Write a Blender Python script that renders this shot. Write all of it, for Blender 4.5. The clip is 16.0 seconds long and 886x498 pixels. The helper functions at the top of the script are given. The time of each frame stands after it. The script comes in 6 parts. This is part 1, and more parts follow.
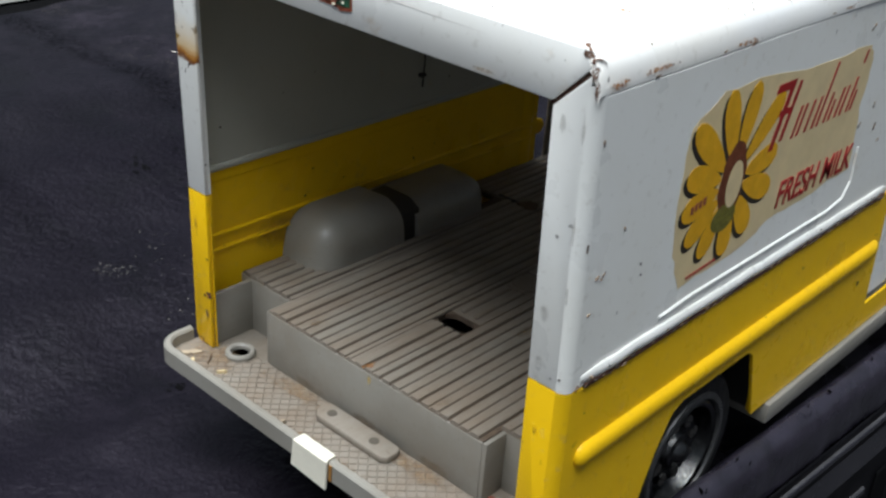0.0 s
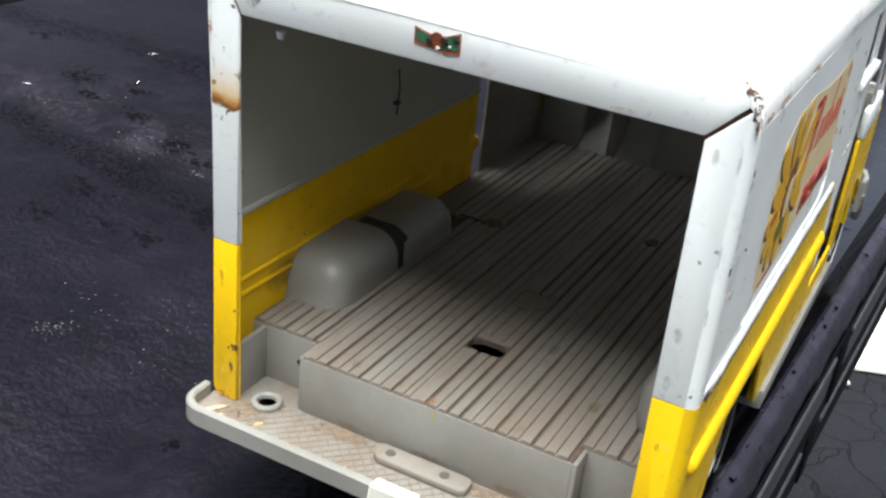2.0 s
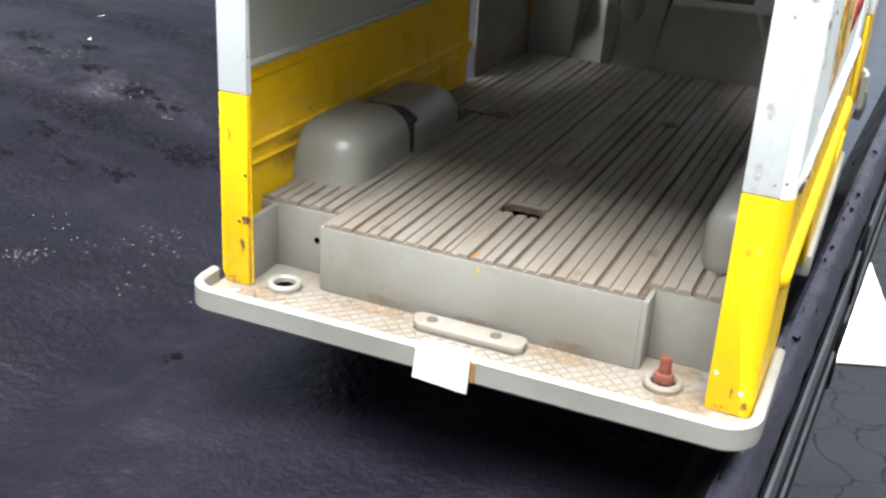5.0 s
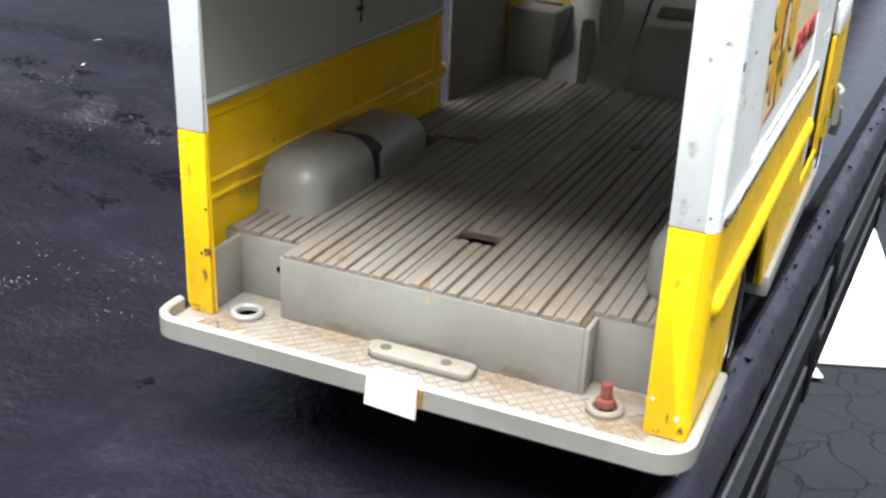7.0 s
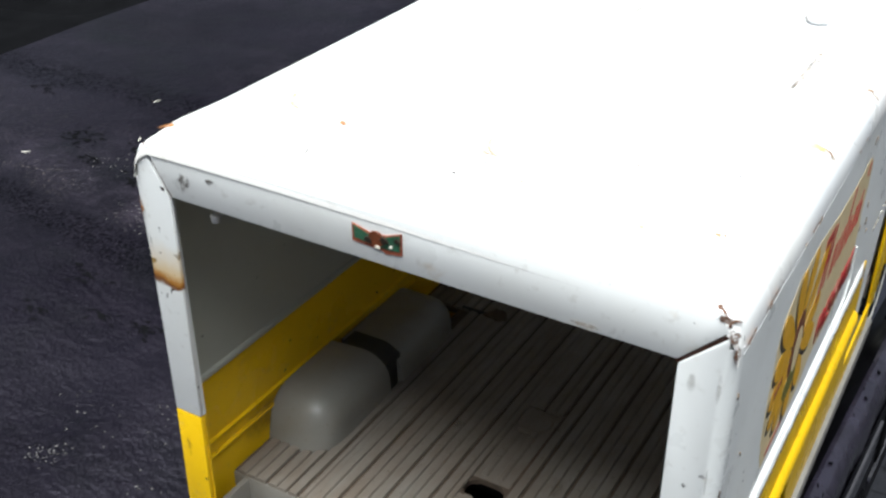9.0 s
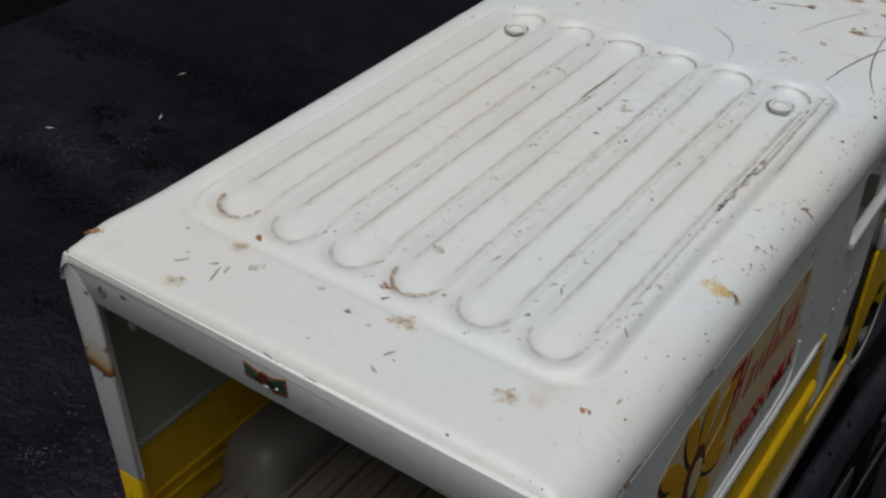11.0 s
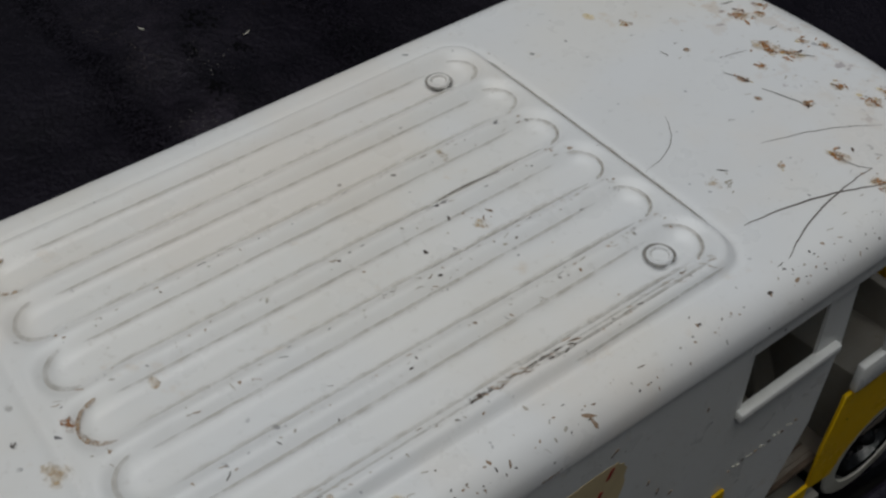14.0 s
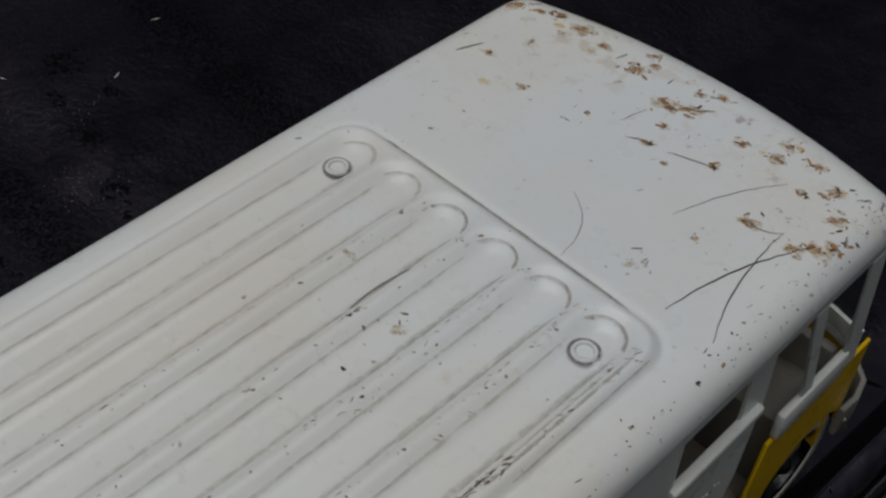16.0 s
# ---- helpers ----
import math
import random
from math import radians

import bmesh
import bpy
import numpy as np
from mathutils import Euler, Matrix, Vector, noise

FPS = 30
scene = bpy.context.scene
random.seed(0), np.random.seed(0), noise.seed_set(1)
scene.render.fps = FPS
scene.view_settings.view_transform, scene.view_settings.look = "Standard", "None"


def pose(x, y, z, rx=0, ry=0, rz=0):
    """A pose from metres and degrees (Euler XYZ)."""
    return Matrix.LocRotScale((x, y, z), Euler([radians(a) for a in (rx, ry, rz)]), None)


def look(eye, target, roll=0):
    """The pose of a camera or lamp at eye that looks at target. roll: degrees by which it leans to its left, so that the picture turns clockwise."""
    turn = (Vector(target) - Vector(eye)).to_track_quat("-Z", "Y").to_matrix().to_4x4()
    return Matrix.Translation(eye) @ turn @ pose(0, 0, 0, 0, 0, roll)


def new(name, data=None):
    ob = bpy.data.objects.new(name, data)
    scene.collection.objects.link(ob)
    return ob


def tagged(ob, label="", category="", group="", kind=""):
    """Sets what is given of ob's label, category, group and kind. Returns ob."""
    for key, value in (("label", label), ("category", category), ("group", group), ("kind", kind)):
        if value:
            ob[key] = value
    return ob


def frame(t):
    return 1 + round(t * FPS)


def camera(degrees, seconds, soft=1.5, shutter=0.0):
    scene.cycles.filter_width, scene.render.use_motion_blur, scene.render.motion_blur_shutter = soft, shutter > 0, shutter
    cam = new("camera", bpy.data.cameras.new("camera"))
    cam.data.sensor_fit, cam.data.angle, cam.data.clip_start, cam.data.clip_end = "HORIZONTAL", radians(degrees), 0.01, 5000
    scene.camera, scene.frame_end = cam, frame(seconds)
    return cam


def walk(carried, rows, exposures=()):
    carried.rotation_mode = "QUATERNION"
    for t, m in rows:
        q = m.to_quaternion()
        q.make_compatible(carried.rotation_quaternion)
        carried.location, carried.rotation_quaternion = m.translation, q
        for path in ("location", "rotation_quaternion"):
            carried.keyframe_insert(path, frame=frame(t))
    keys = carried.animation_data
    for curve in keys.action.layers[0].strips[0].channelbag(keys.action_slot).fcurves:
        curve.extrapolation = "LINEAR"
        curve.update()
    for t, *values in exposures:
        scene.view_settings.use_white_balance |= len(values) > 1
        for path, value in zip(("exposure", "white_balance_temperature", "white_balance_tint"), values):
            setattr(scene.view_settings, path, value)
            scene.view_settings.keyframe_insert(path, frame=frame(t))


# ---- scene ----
cam = camera(44.0, 16.0, 2.5)
PATH = [
    (0, (0.00032, 0.00241, 0.94720), (-0.58464, 0.67115, 0.48828), 4.109),
    (0.5, (-0.01841, -0.00714, 0.94898), (-0.53859, 0.71928, 0.49983), 4.835),
    (1, (-0.03158, -0.02302, 0.95254), (-0.49890, 0.74040, 0.50666), 5.328),
    (1.5, (-0.04956, -0.03634, 0.95313), (-0.46743, 0.75324, 0.50374), 5.915),
    (2, (-0.06601, -0.04311, 0.94972), (-0.45425, 0.76566, 0.50794), 6.081),
    (2.5, (-0.08098, -0.04964, 0.94710), (-0.43852, 0.78166, 0.52154), 5.251),
    (3, (-0.08879, -0.05349, 0.94120), (-0.42945, 0.78742, 0.52070), 4.588),
    (3.5, (-0.09302, -0.05519, 0.92567), (-0.41875, 0.79426, 0.51054), 6.038),
    (4, (-0.09290, -0.05450, 0.91322), (-0.42043, 0.79612, 0.50190), 5.007),
    (4.5, (-0.08979, -0.04905, 0.89709), (-0.41971, 0.80193, 0.48845), 4.517),
    (4.7, (-0.08812, -0.04798, 0.89258), (-0.42534, 0.80353, 0.49107), 4.213),
    (6.8, (-0.07336, -0.04620, 0.89587), (-0.43349, 0.79848, 0.49985), 2.572),
    (7, (-0.06960, -0.04572, 0.90251), (-0.43387, 0.79626, 0.50454), 2.542),
    (7.5, (-0.06780, -0.03811, 0.91569), (-0.45082, 0.78022, 0.48717), 3.144),
    (8, (-0.06741, -0.02365, 0.94242), (-0.48415, 0.77136, 0.50163), 2.355),
    (8.5, (-0.06875, -0.00710, 0.96233), (-0.48183, 0.76702, 0.48264), 2.246),
    (9, (-0.07056, 0.00740, 0.98669), (-0.49593, 0.76304, 0.48863), 0.761),
    (9.2, (-0.07058, 0.01299, 0.99445), (-0.49492, 0.76219, 0.48590), 0.448),
    (11.3, (-0.04890, 0.04985, 1.03497), (-0.51474, 0.70517, 0.44036), 0.750),
    (11.5, (-0.04812, 0.05392, 1.03829), (-0.51585, 0.69990, 0.43502), 0.637),
    (12, (-0.04595, 0.07050, 1.04406), (-0.52237, 0.69412, 0.42430), 0.728),
    (12.5, (-0.04479, 0.09519, 1.04921), (-0.53490, 0.67485, 0.39822), 0.555),
    (13, (-0.03558, 0.12100, 1.05787), (-0.54451, 0.64337, 0.37367), 0.165),
    (13.5, (-0.02175, 0.14752, 1.06677), (-0.56536, 0.61805, 0.37173), -0.359),
    (14, (-0.01485, 0.16651, 1.06587), (-0.58962, 0.58428, 0.36223), -1.072),
    (14.5, (-0.01640, 0.17681, 1.07432), (-0.58682, 0.60209, 0.37164), -0.958),
    (15, (-0.01561, 0.18700, 1.07940), (-0.58534, 0.61986, 0.38080), -2.020),
    (15.5, (-0.02624, 0.18589, 1.08484), (-0.56069, 0.64716, 0.37661), -1.218),
    (16, (-0.04136, 0.18054, 1.07965), (-0.53210, 0.66415, 0.35487), 0.456),
]
EXPOSURES = [(0.0, 1.15, 6000, 6), (1.0, 1.35, 6000, 6), (1.5, 1.65, 6000, 6), (3.0, 2.3, 6000, 6), (4.7, 2.65, 6000, 6), (7.0, 2.5, 6000, 6), (8.0, 2.58, 6000, 6), (8.5, 2.5, 6000, 6), (9.0, 1.55, 6000, 6), (9.2, 1.3, 6000, 6), (11.3, -0.72, 6250, 8), (14.5, -1.05, 6250, 8), (16.0, -1.15, 6250, 8)]
walk(cam, [(t, look(eye, target, roll)) for t, eye, target, roll in PATH], EXPOSURES)

# ---- sky, sun and ground light ----
world = bpy.data.worlds.new("overcast_sky")
scene.world = world
world.use_nodes = True
wn = world.node_tree
wn.nodes.clear()
sky = wn.nodes.new("ShaderNodeTexSky")
sky.sky_type = "NISHITA"
sky.sun_disc = False
SUN_EL, SUN_ROT = radians(78), radians(178)
sky.sun_elevation, sky.sun_rotation = SUN_EL, SUN_ROT
sky.air_density, sky.dust_density = 1.0, 5.0
soft_cloud = wn.nodes.new("ShaderNodeHueSaturation")
soft_cloud.inputs["Saturation"].default_value = 0.4
bg = wn.nodes.new("ShaderNodeBackground")
bg.inputs["Strength"].default_value = 0.029
wout = wn.nodes.new("ShaderNodeOutputWorld")
wn.links.new(sky.outputs[0], soft_cloud.inputs["Color"])
wn.links.new(soft_cloud.outputs[0], bg.inputs["Color"])
wn.links.new(bg.outputs[0], wout.inputs["Surface"])

sun_data = bpy.data.lights.new("sun", "SUN")
sun_data.energy, sun_data.angle, sun_data.color = 3.0, radians(56), (1.0, 0.985, 0.96)
sun = new("sun", sun_data)
sun_dir = Vector((math.sin(SUN_ROT) * math.cos(SUN_EL), math.cos(SUN_ROT) * math.cos(SUN_EL), math.sin(SUN_EL)))
sun.matrix_world = look(sun_dir * 5, (0, 0, 0))


# ---- materials ----
class Mat:
    """A small builder of node materials on object coordinates in metres."""

    def __init__(self, name, rough=0.5, metal=0.0, spec=0.5):
        self.m = bpy.data.materials.new(name)
        self.m.use_nodes = True
        self.t = self.m.node_tree
        self.b = self.t.nodes["Principled BSDF"]
        self.b.inputs["Roughness"].default_value = rough
        self.b.inputs["Metallic"].default_value = metal
        self.b.inputs["Specular IOR Level"].default_value = spec
        self.co = self.t.nodes.new("ShaderNodeTexCoord").outputs["Object"]

    def link(self, a, b):
        self.t.links.new(a, b)

    def noise(self, scale, detail=4.0, rough=0.55, stretch=None, shift=0.0, dist=0.0):
        n = self.t.nodes.new("ShaderNodeTexNoise")
        n.inputs["Scale"].default_value = scale
        n.inputs["Detail"].default_value = detail
        n.inputs["Roughness"].default_value = rough
        n.inputs["Distortion"].default_value = dist
        mp = self.t.nodes.new("ShaderNodeMapping")
        mp.inputs["Location"].default_value = (shift, shift * 1.7, shift * 0.6)
        if stretch:
            mp.inputs["Scale"].default_value = stretch
        self.link(self.co, mp.inputs["Vector"])
        self.link(mp.outputs[0], n.inputs["Vector"])
        return n.outputs["Fac"]

    def ramp(self, src, lo, hi, a=0.0, b=1.0):
        r = self.t.nodes.new("ShaderNodeMapRange")
        r.interpolation_type = "SMOOTHSTEP"
        for k, v in zip(("From Min", "From Max", "To Min", "To Max"), (lo, hi, a, b)):
            r.inputs[k].default_value = v
        self.link(src, r.inputs["Value"])
        return r.outputs["Result"]

    def math(self, op, a, b=None, clamp=False):
        n = self.t.nodes.new("ShaderNodeMath")
        n.operation, n.use_clamp = op, clamp
        for i, v in enumerate((a, b)):
            if v is None:
                continue
            if isinstance(v, (int, float)):
                n.inputs[i].default_value = v
            else:
                self.link(v, n.inputs[i])
        return n.outputs[0]

    def axis(self, k):
        s = self.t.nodes.new("ShaderNodeSeparateXYZ")
        self.link(self.co, s.inputs[0])
        return s.outputs[k]

    def mix(self, fac, a, b):
        n = self.t.nodes.new("ShaderNodeMix")
        n.data_type = "RGBA"
        for sock, v in ((n.inputs["Factor"], fac), (n.inputs["A"], a), (n.inputs["B"], b)):
            if isinstance(v, tuple):
                sock.default_value = (*v, 1.0)
            elif isinstance(v, (int, float)):
                sock.default_value = v
            else:
                self.link(v, sock)
        return n.outputs["Result"]

    def color(self, c):
        if isinstance(c, tuple):
            self.b.inputs["Base Color"].default_value = (*c, 1.0)
        else:
            self.link(c, self.b.inputs["Base Color"])

    def bump(self, h, dist, strength=1.0):
        n = self.t.nodes.new("ShaderNodeBump")
        n.inputs["Distance"].default_value = dist
        n.inputs["Strength"].default_value = strength
        self.link(h, n.inputs["Height"])
        self.link(n.outputs[0], self.b.inputs["Normal"])

    def rough(self, src):
        self.link(src, self.b.inputs["Roughness"])


RUST, RUST_DARK = (0.16, 0.055, 0.016), (0.035, 0.018, 0.012)


def paint(name, base, grime, chips, rust_front=False, rough=0.32, run=False, spec=0.5):
    """Old enamel on pressed steel: yellowed blotches, fine dirt, dark chips and rust freckles."""
    m = Mat(name, rough, 0.0, spec)
    big = m.ramp(m.noise(26, 5, 0.6), 0.35, 0.75)
    col = m.mix(m.math("MULTIPLY", big, 0.45), base, grime)
    fine = m.ramp(m.noise(420, 3, 0.6, shift=0.3), 0.58, 0.78)
    col = m.mix(m.math("MULTIPLY", fine, 0.22), col, (0.30, 0.25, 0.18))
    stain = m.math("MULTIPLY", m.ramp(m.noise(70, 4, 0.65, shift=1.9), 0.63, 0.78), 0.4)
    col = m.mix(stain, col, (0.52, 0.36, 0.17))
    spot = m.ramp(m.noise(330, 2, 0.5, shift=3.1), chips, chips + 0.025)
    gate = m.ramp(m.noise(45, 2, 0.5, shift=5.0), 0.48, 0.6)
    chip = m.math("MULTIPLY", spot, gate)
    col = m.mix(chip, col, RUST_DARK)
    if rust_front:
        toward = m.ramp(m.axis(1), 0.335, 0.392)
        patch = m.ramp(m.math("ADD", m.noise(120, 5, 0.7, shift=7.3), m.math("MULTIPLY", toward, 0.16)), 0.685, 0.76)
        patch = m.math("MULTIPLY", patch, toward)
        col = m.mix(m.math("MULTIPLY", patch, 0.35), col, (0.48, 0.30, 0.12))
        core = m.ramp(m.math("ADD", m.noise(210, 4, 0.7, shift=9.3), m.math("MULTIPLY", patch, 0.1)), 0.68, 0.72)
        col = m.mix(m.math("MULTIPLY", core, toward), col, RUST)
    if run:
        # a rust run that gathers at its lower end
        wob = m.math("ADD", m.axis(2), m.math("MULTIPLY", m.math("SUBTRACT", m.noise(160, 3, shift=0.7), 0.5), 0.006))
        body = m.math("MULTIPLY", m.ramp(wob, 0.8715, 0.8612), m.ramp(wob, 0.8588, 0.8598))
        col = m.mix(m.math("MULTIPLY", body, 0.75), col, (0.68, 0.42, 0.09))
        foot = m.math("MULTIPLY", m.ramp(wob, 0.8635, 0.8606), m.ramp(wob, 0.8588, 0.8598))
        col = m.mix(m.math("MULTIPLY", foot, 0.9), col, (0.44, 0.17, 0.014))
        core = m.math("MULTIPLY", m.ramp(wob, 0.8610, 0.8598), m.ramp(wob, 0.8586, 0.8592))
        col = m.mix(m.math("MULTIPLY", core, 0.8), col, RUST)
    if rust_front:
        # yellowed in broad areas; cooler patches put sky reflection into the colour
        col = m.mix(m.ramp(m.noise(11, 3, 0.5, shift=2.7), 0.40, 0.62, 0.0, 0.55), col, (0.76, 0.79, 0.83))
        col = m.mix(m.ramp(m.noise(15, 4, 0.6, shift=8.1), 0.46, 0.66, 0.0, 0.5), col, (0.80, 0.74, 0.66))
    m.color(col)
    m.rough(m.ramp(m.noise(60, 4), 0.3, 0.8, rough - 0.06, rough + 0.16))
    m.bump(m.math("ADD", m.math("MULTIPLY", m.noise(160, 3), 0.5), m.math("MULTIPLY", chip, -0.4)), 0.0004, 0.35)
    return m.m


white_paint = paint("white_enamel", (0.86, 0.86, 0.83), (0.78, 0.76, 0.69), 0.735)
roof_paint = paint("white_roof_enamel", (0.81, 0.80, 0.77), (0.72, 0.69, 0.62), 0.71, True)
stained_paint = paint("rust_run_white_enamel", (0.86, 0.86, 0.83), (0.78, 0.76, 0.69), 0.68, run=True)
yellow_paint = paint("yellow_enamel", (0.84, 0.515, 0.003), (0.73, 0.44, 0.004), 0.72, rough=0.3, spec=0.26)


# Darker grey version of the white enamel, holding the van's inner shade.
inner_shade_paint = paint("shaded_inner_white", (0.44, 0.44, 0.38), (0.37, 0.36, 0.30), 0.70, rough=0.4)


def plain(name, col, rough=0.5, metal=0.0, vary=0.25, scale=150, bump=0.0002, spec=0.5):
    m = Mat(name, rough, metal, spec)
    dark = tuple(c * (1 - vary) for c in col)
    c = m.mix(m.ramp(m.noise(scale, 5, 0.65), 0.3, 0.72), col, dark)
    c = m.mix(m.math("MULTIPLY", m.ramp(m.noise(scale * 0.17, 3, 0.6, shift=2.0), 0.4, 0.7), 0.5), c, tuple(k * (1 - vary * 0.8) for k in col))
    m.color(c)
    m.rough(m.ramp(m.noise(scale * 0.6, 3), 0.3, 0.7, max(0.04, rough - 0.08), min(1.0, rough + 0.12)))
    m.bump(m.noise(scale * 3, 4), bump, 0.5)
    return m.m


def grey_plastic(name, dirt, gloss=0.36):
    """Grey moulded plastic, waxy, with brown dust settled in the hollows."""
    m = Mat(name, 0.42)
    base = m.mix(m.ramp(m.noise(40, 4), 0.3, 0.7), (0.290, 0.282, 0.252), (0.235, 0.226, 0.198))
    d = m.ramp(m.noise(90, 6, 0.75, stretch=(1, 0.3, 1), shift=4.0), 0.22, 0.78, dirt * 0.38, dirt)
    col = m.mix(d, base, (0.168, 0.120, 0.080))
    fleck = m.ramp(m.noise(700, 2, 0.5, shift=1.0), 0.68, 0.74, 0.0, 0.15 + 0.4 * dirt)
    col = m.mix(fleck, col, (0.11, 0.075, 0.045))
    m.color(col)
    m.rough(m.ramp(d, 0.0, 0.8, gloss, 0.75))
    m.bump(m.noise(500, 4), 0.0002, 0.35)
    return m.m


plastic = grey_plastic("grey_plastic", 0.35)
plastic_dirty = grey_plastic("dusty_grey_plastic", 0.85)
plastic_deck = grey_plastic("grimy_ribbed_plastic", 0.85)
plastic_groove = plain("dark_brown_groove", (0.115, 0.080, 0.054), 0.85, vary=0.4, scale=300)
plastic_hole = plain("shadowed_grey_hole", (0.10, 0.085, 0.065), 0.7, vary=0.3)
plastic_waxy = grey_plastic("waxy_grey_plastic", 0.25, 0.30)
plastic_pale = grey_plastic("pale_grey_plastic", 0.22)
smudge = plain("greasy_smudge", (0.30, 0.27, 0.19), 0.6, vary=0.5, scale=900)
clear = bpy.data.materials.new("clear_plastic_pane")
clear.use_nodes = True
pane_node = clear.node_tree.nodes["Principled BSDF"]
pane_node.inputs["Transmission Weight"].default_value = 1.0
pane_node.inputs["Roughness"].default_value = 0.06
pane_node.inputs["Base Color"].default_value = (0.92, 0.94, 0.92, 1.0)
black_rubber = plain("black_rubber", (0.012, 0.012, 0.013), 0.55, vary=0.4, scale=300, spec=0.3)
chrome = plain("dull_chrome", (0.55, 0.55, 0.54), 0.32, 0.55, 0.3, 400)
wheel_metal = plain("tarnished_wheel_plating", (0.15, 0.15, 0.147), 0.13, 1.0, 0.85, 900)
whitewall = plain("yellowed_whitewall", (0.62, 0.60, 0.52), 0.5, vary=0.2)
dark_steel = plain("dark_inner_steel", (0.035, 0.032, 0.03), 0.6)
rusty = plain("red_rust", (0.20, 0.052, 0.03), 0.8, vary=0.5, scale=500, bump=0.0004)
rust_edge = plain("brown_rust_edge", (0.09, 0.03, 0.014), 0.85, vary=0.6, scale=600, bump=0.0004)
rust_orange = plain("orange_rust_stain", (0.50, 0.24, 0.05), 0.7, vary=0.6, scale=300)
tape = plain("yellowed_label_paper", (0.78, 0.74, 0.62), 0.6, vary=0.12, scale=200)
floor_stain = plain("brown_floor_stain", (0.13, 0.085, 0.05), 0.8, vary=0.4, scale=300)
def chip_mat():
    m = Mat("chipped_paint_brown", 0.8)
    g = m.t.nodes.new("ShaderNodeNewGeometry").outputs["Random Per Island"]
    m.color(m.mix(m.ramp(g, 0.25, 0.75), (0.075, 0.058, 0.048), (0.34, 0.24, 0.16)))
    return m.m


chip_dark = chip_mat()


def rust_mat():
    m = Mat("roof_rust_freckles", 0.85)
    g = m.t.nodes.new("ShaderNodeNewGeometry").outputs["Random Per Island"]
    m.color(m.mix(m.ramp(g, 0.1, 0.9), (0.05, 0.025, 0.014), (0.36, 0.17, 0.05)))
    return m.m


roof_rust = rust_mat()


def soft_mat(name, light, dark, strength, scale=300, lo=0.35, hi=0.65, rough=0.7, ragged=2.6):
    """A stain that thins out towards its rim (UV runs from 0 in the middle to 1 at the rim) and breaks up in grain."""
    m = Mat(name, rough)
    uv = m.t.nodes.new("ShaderNodeUVMap")
    ln = m.t.nodes.new("ShaderNodeVectorMath")
    ln.operation = "LENGTH"
    m.link(uv.outputs[0], ln.inputs[0])
    wob = m.math("MULTIPLY", m.math("SUBTRACT", m.noise(scale * 1.3, 4, 0.65, shift=3.0), 0.5), ragged)
    fall = m.ramp(m.math("ADD", ln.outputs["Value"], wob), 0.85, 0.30)
    edge = m.ramp(ln.outputs["Value"], 1.0, 0.75)
    grain = m.ramp(m.noise(scale * 2.6, 5, 0.7, shift=6.0), lo, hi)
    a = m.math("MULTIPLY", m.math("MULTIPLY", fall, edge), grain)
    m.color(m.mix(m.ramp(m.noise(scale * 2.0, 4, 0.7), 0.35, 0.68), light, dark))
    m.link(m.math("MULTIPLY", a, strength), m.b.inputs["Alpha"])
    return m.m


soft_rust = soft_mat("soft_rust_stain", (0.50, 0.215, 0.05), (0.17, 0.058, 0.016), 0.95, 420, 0.40, 0.56)
soft_tan = soft_mat("soft_tan_stain", (0.60, 0.46, 0.26), (0.46, 0.29, 0.12), 0.55, 240, 0.30, 0.65)
soft_ochre = soft_mat("soft_ochre_dirt", (0.42, 0.28, 0.15), (0.26, 0.15, 0.075), 0.7, 300, 0.30, 0.62, ragged=1.8)
soft_yellow = soft_mat("soft_yellow_stain", (0.80, 0.58, 0.16), (0.74, 0.52, 0.15), 0.50, 220, 0.20, 0.6, ragged=1.4)
soft_grey = soft_mat("soft_grey_smear", (0.40, 0.37, 0.32), (0.20, 0.18, 0.15), 0.34, 260, 0.25, 0.65, ragged=1.2)
soft_black = soft_mat("soft_black_scuff", (0.10, 0.07, 0.055), (0.03, 0.025, 0.022), 1.0, 520, 0.44, 0.56)
soft_crease = soft_mat("soft_crease_dirt", (0.50, 0.45, 0.37), (0.34, 0.29, 0.22), 0.34, 110, 0.20, 0.66, ragged=1.2)
soft_edge = soft_mat("soft_edge_grey", (0.42, 0.39, 0.34), (0.24, 0.21, 0.18), 0.42, 130, 0.2, 0.6, ragged=1.0)
soft_line = soft_mat("soft_dark_line", (0.30, 0.28, 0.25), (0.11, 0.10, 0.095), 0.95, 160, 0.2, 0.55, ragged=0.9)
soft_brown = soft_mat("soft_brown_grime", (0.17, 0.08, 0.04), (0.07, 0.03, 0.018), 0.95, 450, 0.32, 0.52)
soft_dust = soft_mat("soft_olive_grime", (0.40, 0.26, 0.02), (0.26, 0.16, 0.015), 0.6, 400, 0.25, 0.65)
step_dirt = soft_mat("soft_step_dirt", (0.30, 0.205, 0.115), (0.17, 0.105, 0.055), 0.6, 160, 0.25, 0.65, ragged=1.8)
wall_shade_dirt = soft_mat("soft_wall_shade_grime", (0.30, 0.19, 0.02), (0.19, 0.115, 0.015), 0.55, 60, 0.1, 0.7, ragged=0.8)
soft_dust_floor = soft_mat("soft_brown_floor_dust", (0.26, 0.17, 0.09), (0.16, 0.105, 0.06), 0.34, 130, 0.25, 0.65, ragged=1.8)
chip_pale = plain("faint_scuff", (0.52, 0.48, 0.41), 0.6, vary=0.4, scale=900)
shard_tan = plain("dry_tan_shard", (0.42, 0.34, 0.24), 0.7, vary=0.3, scale=500)
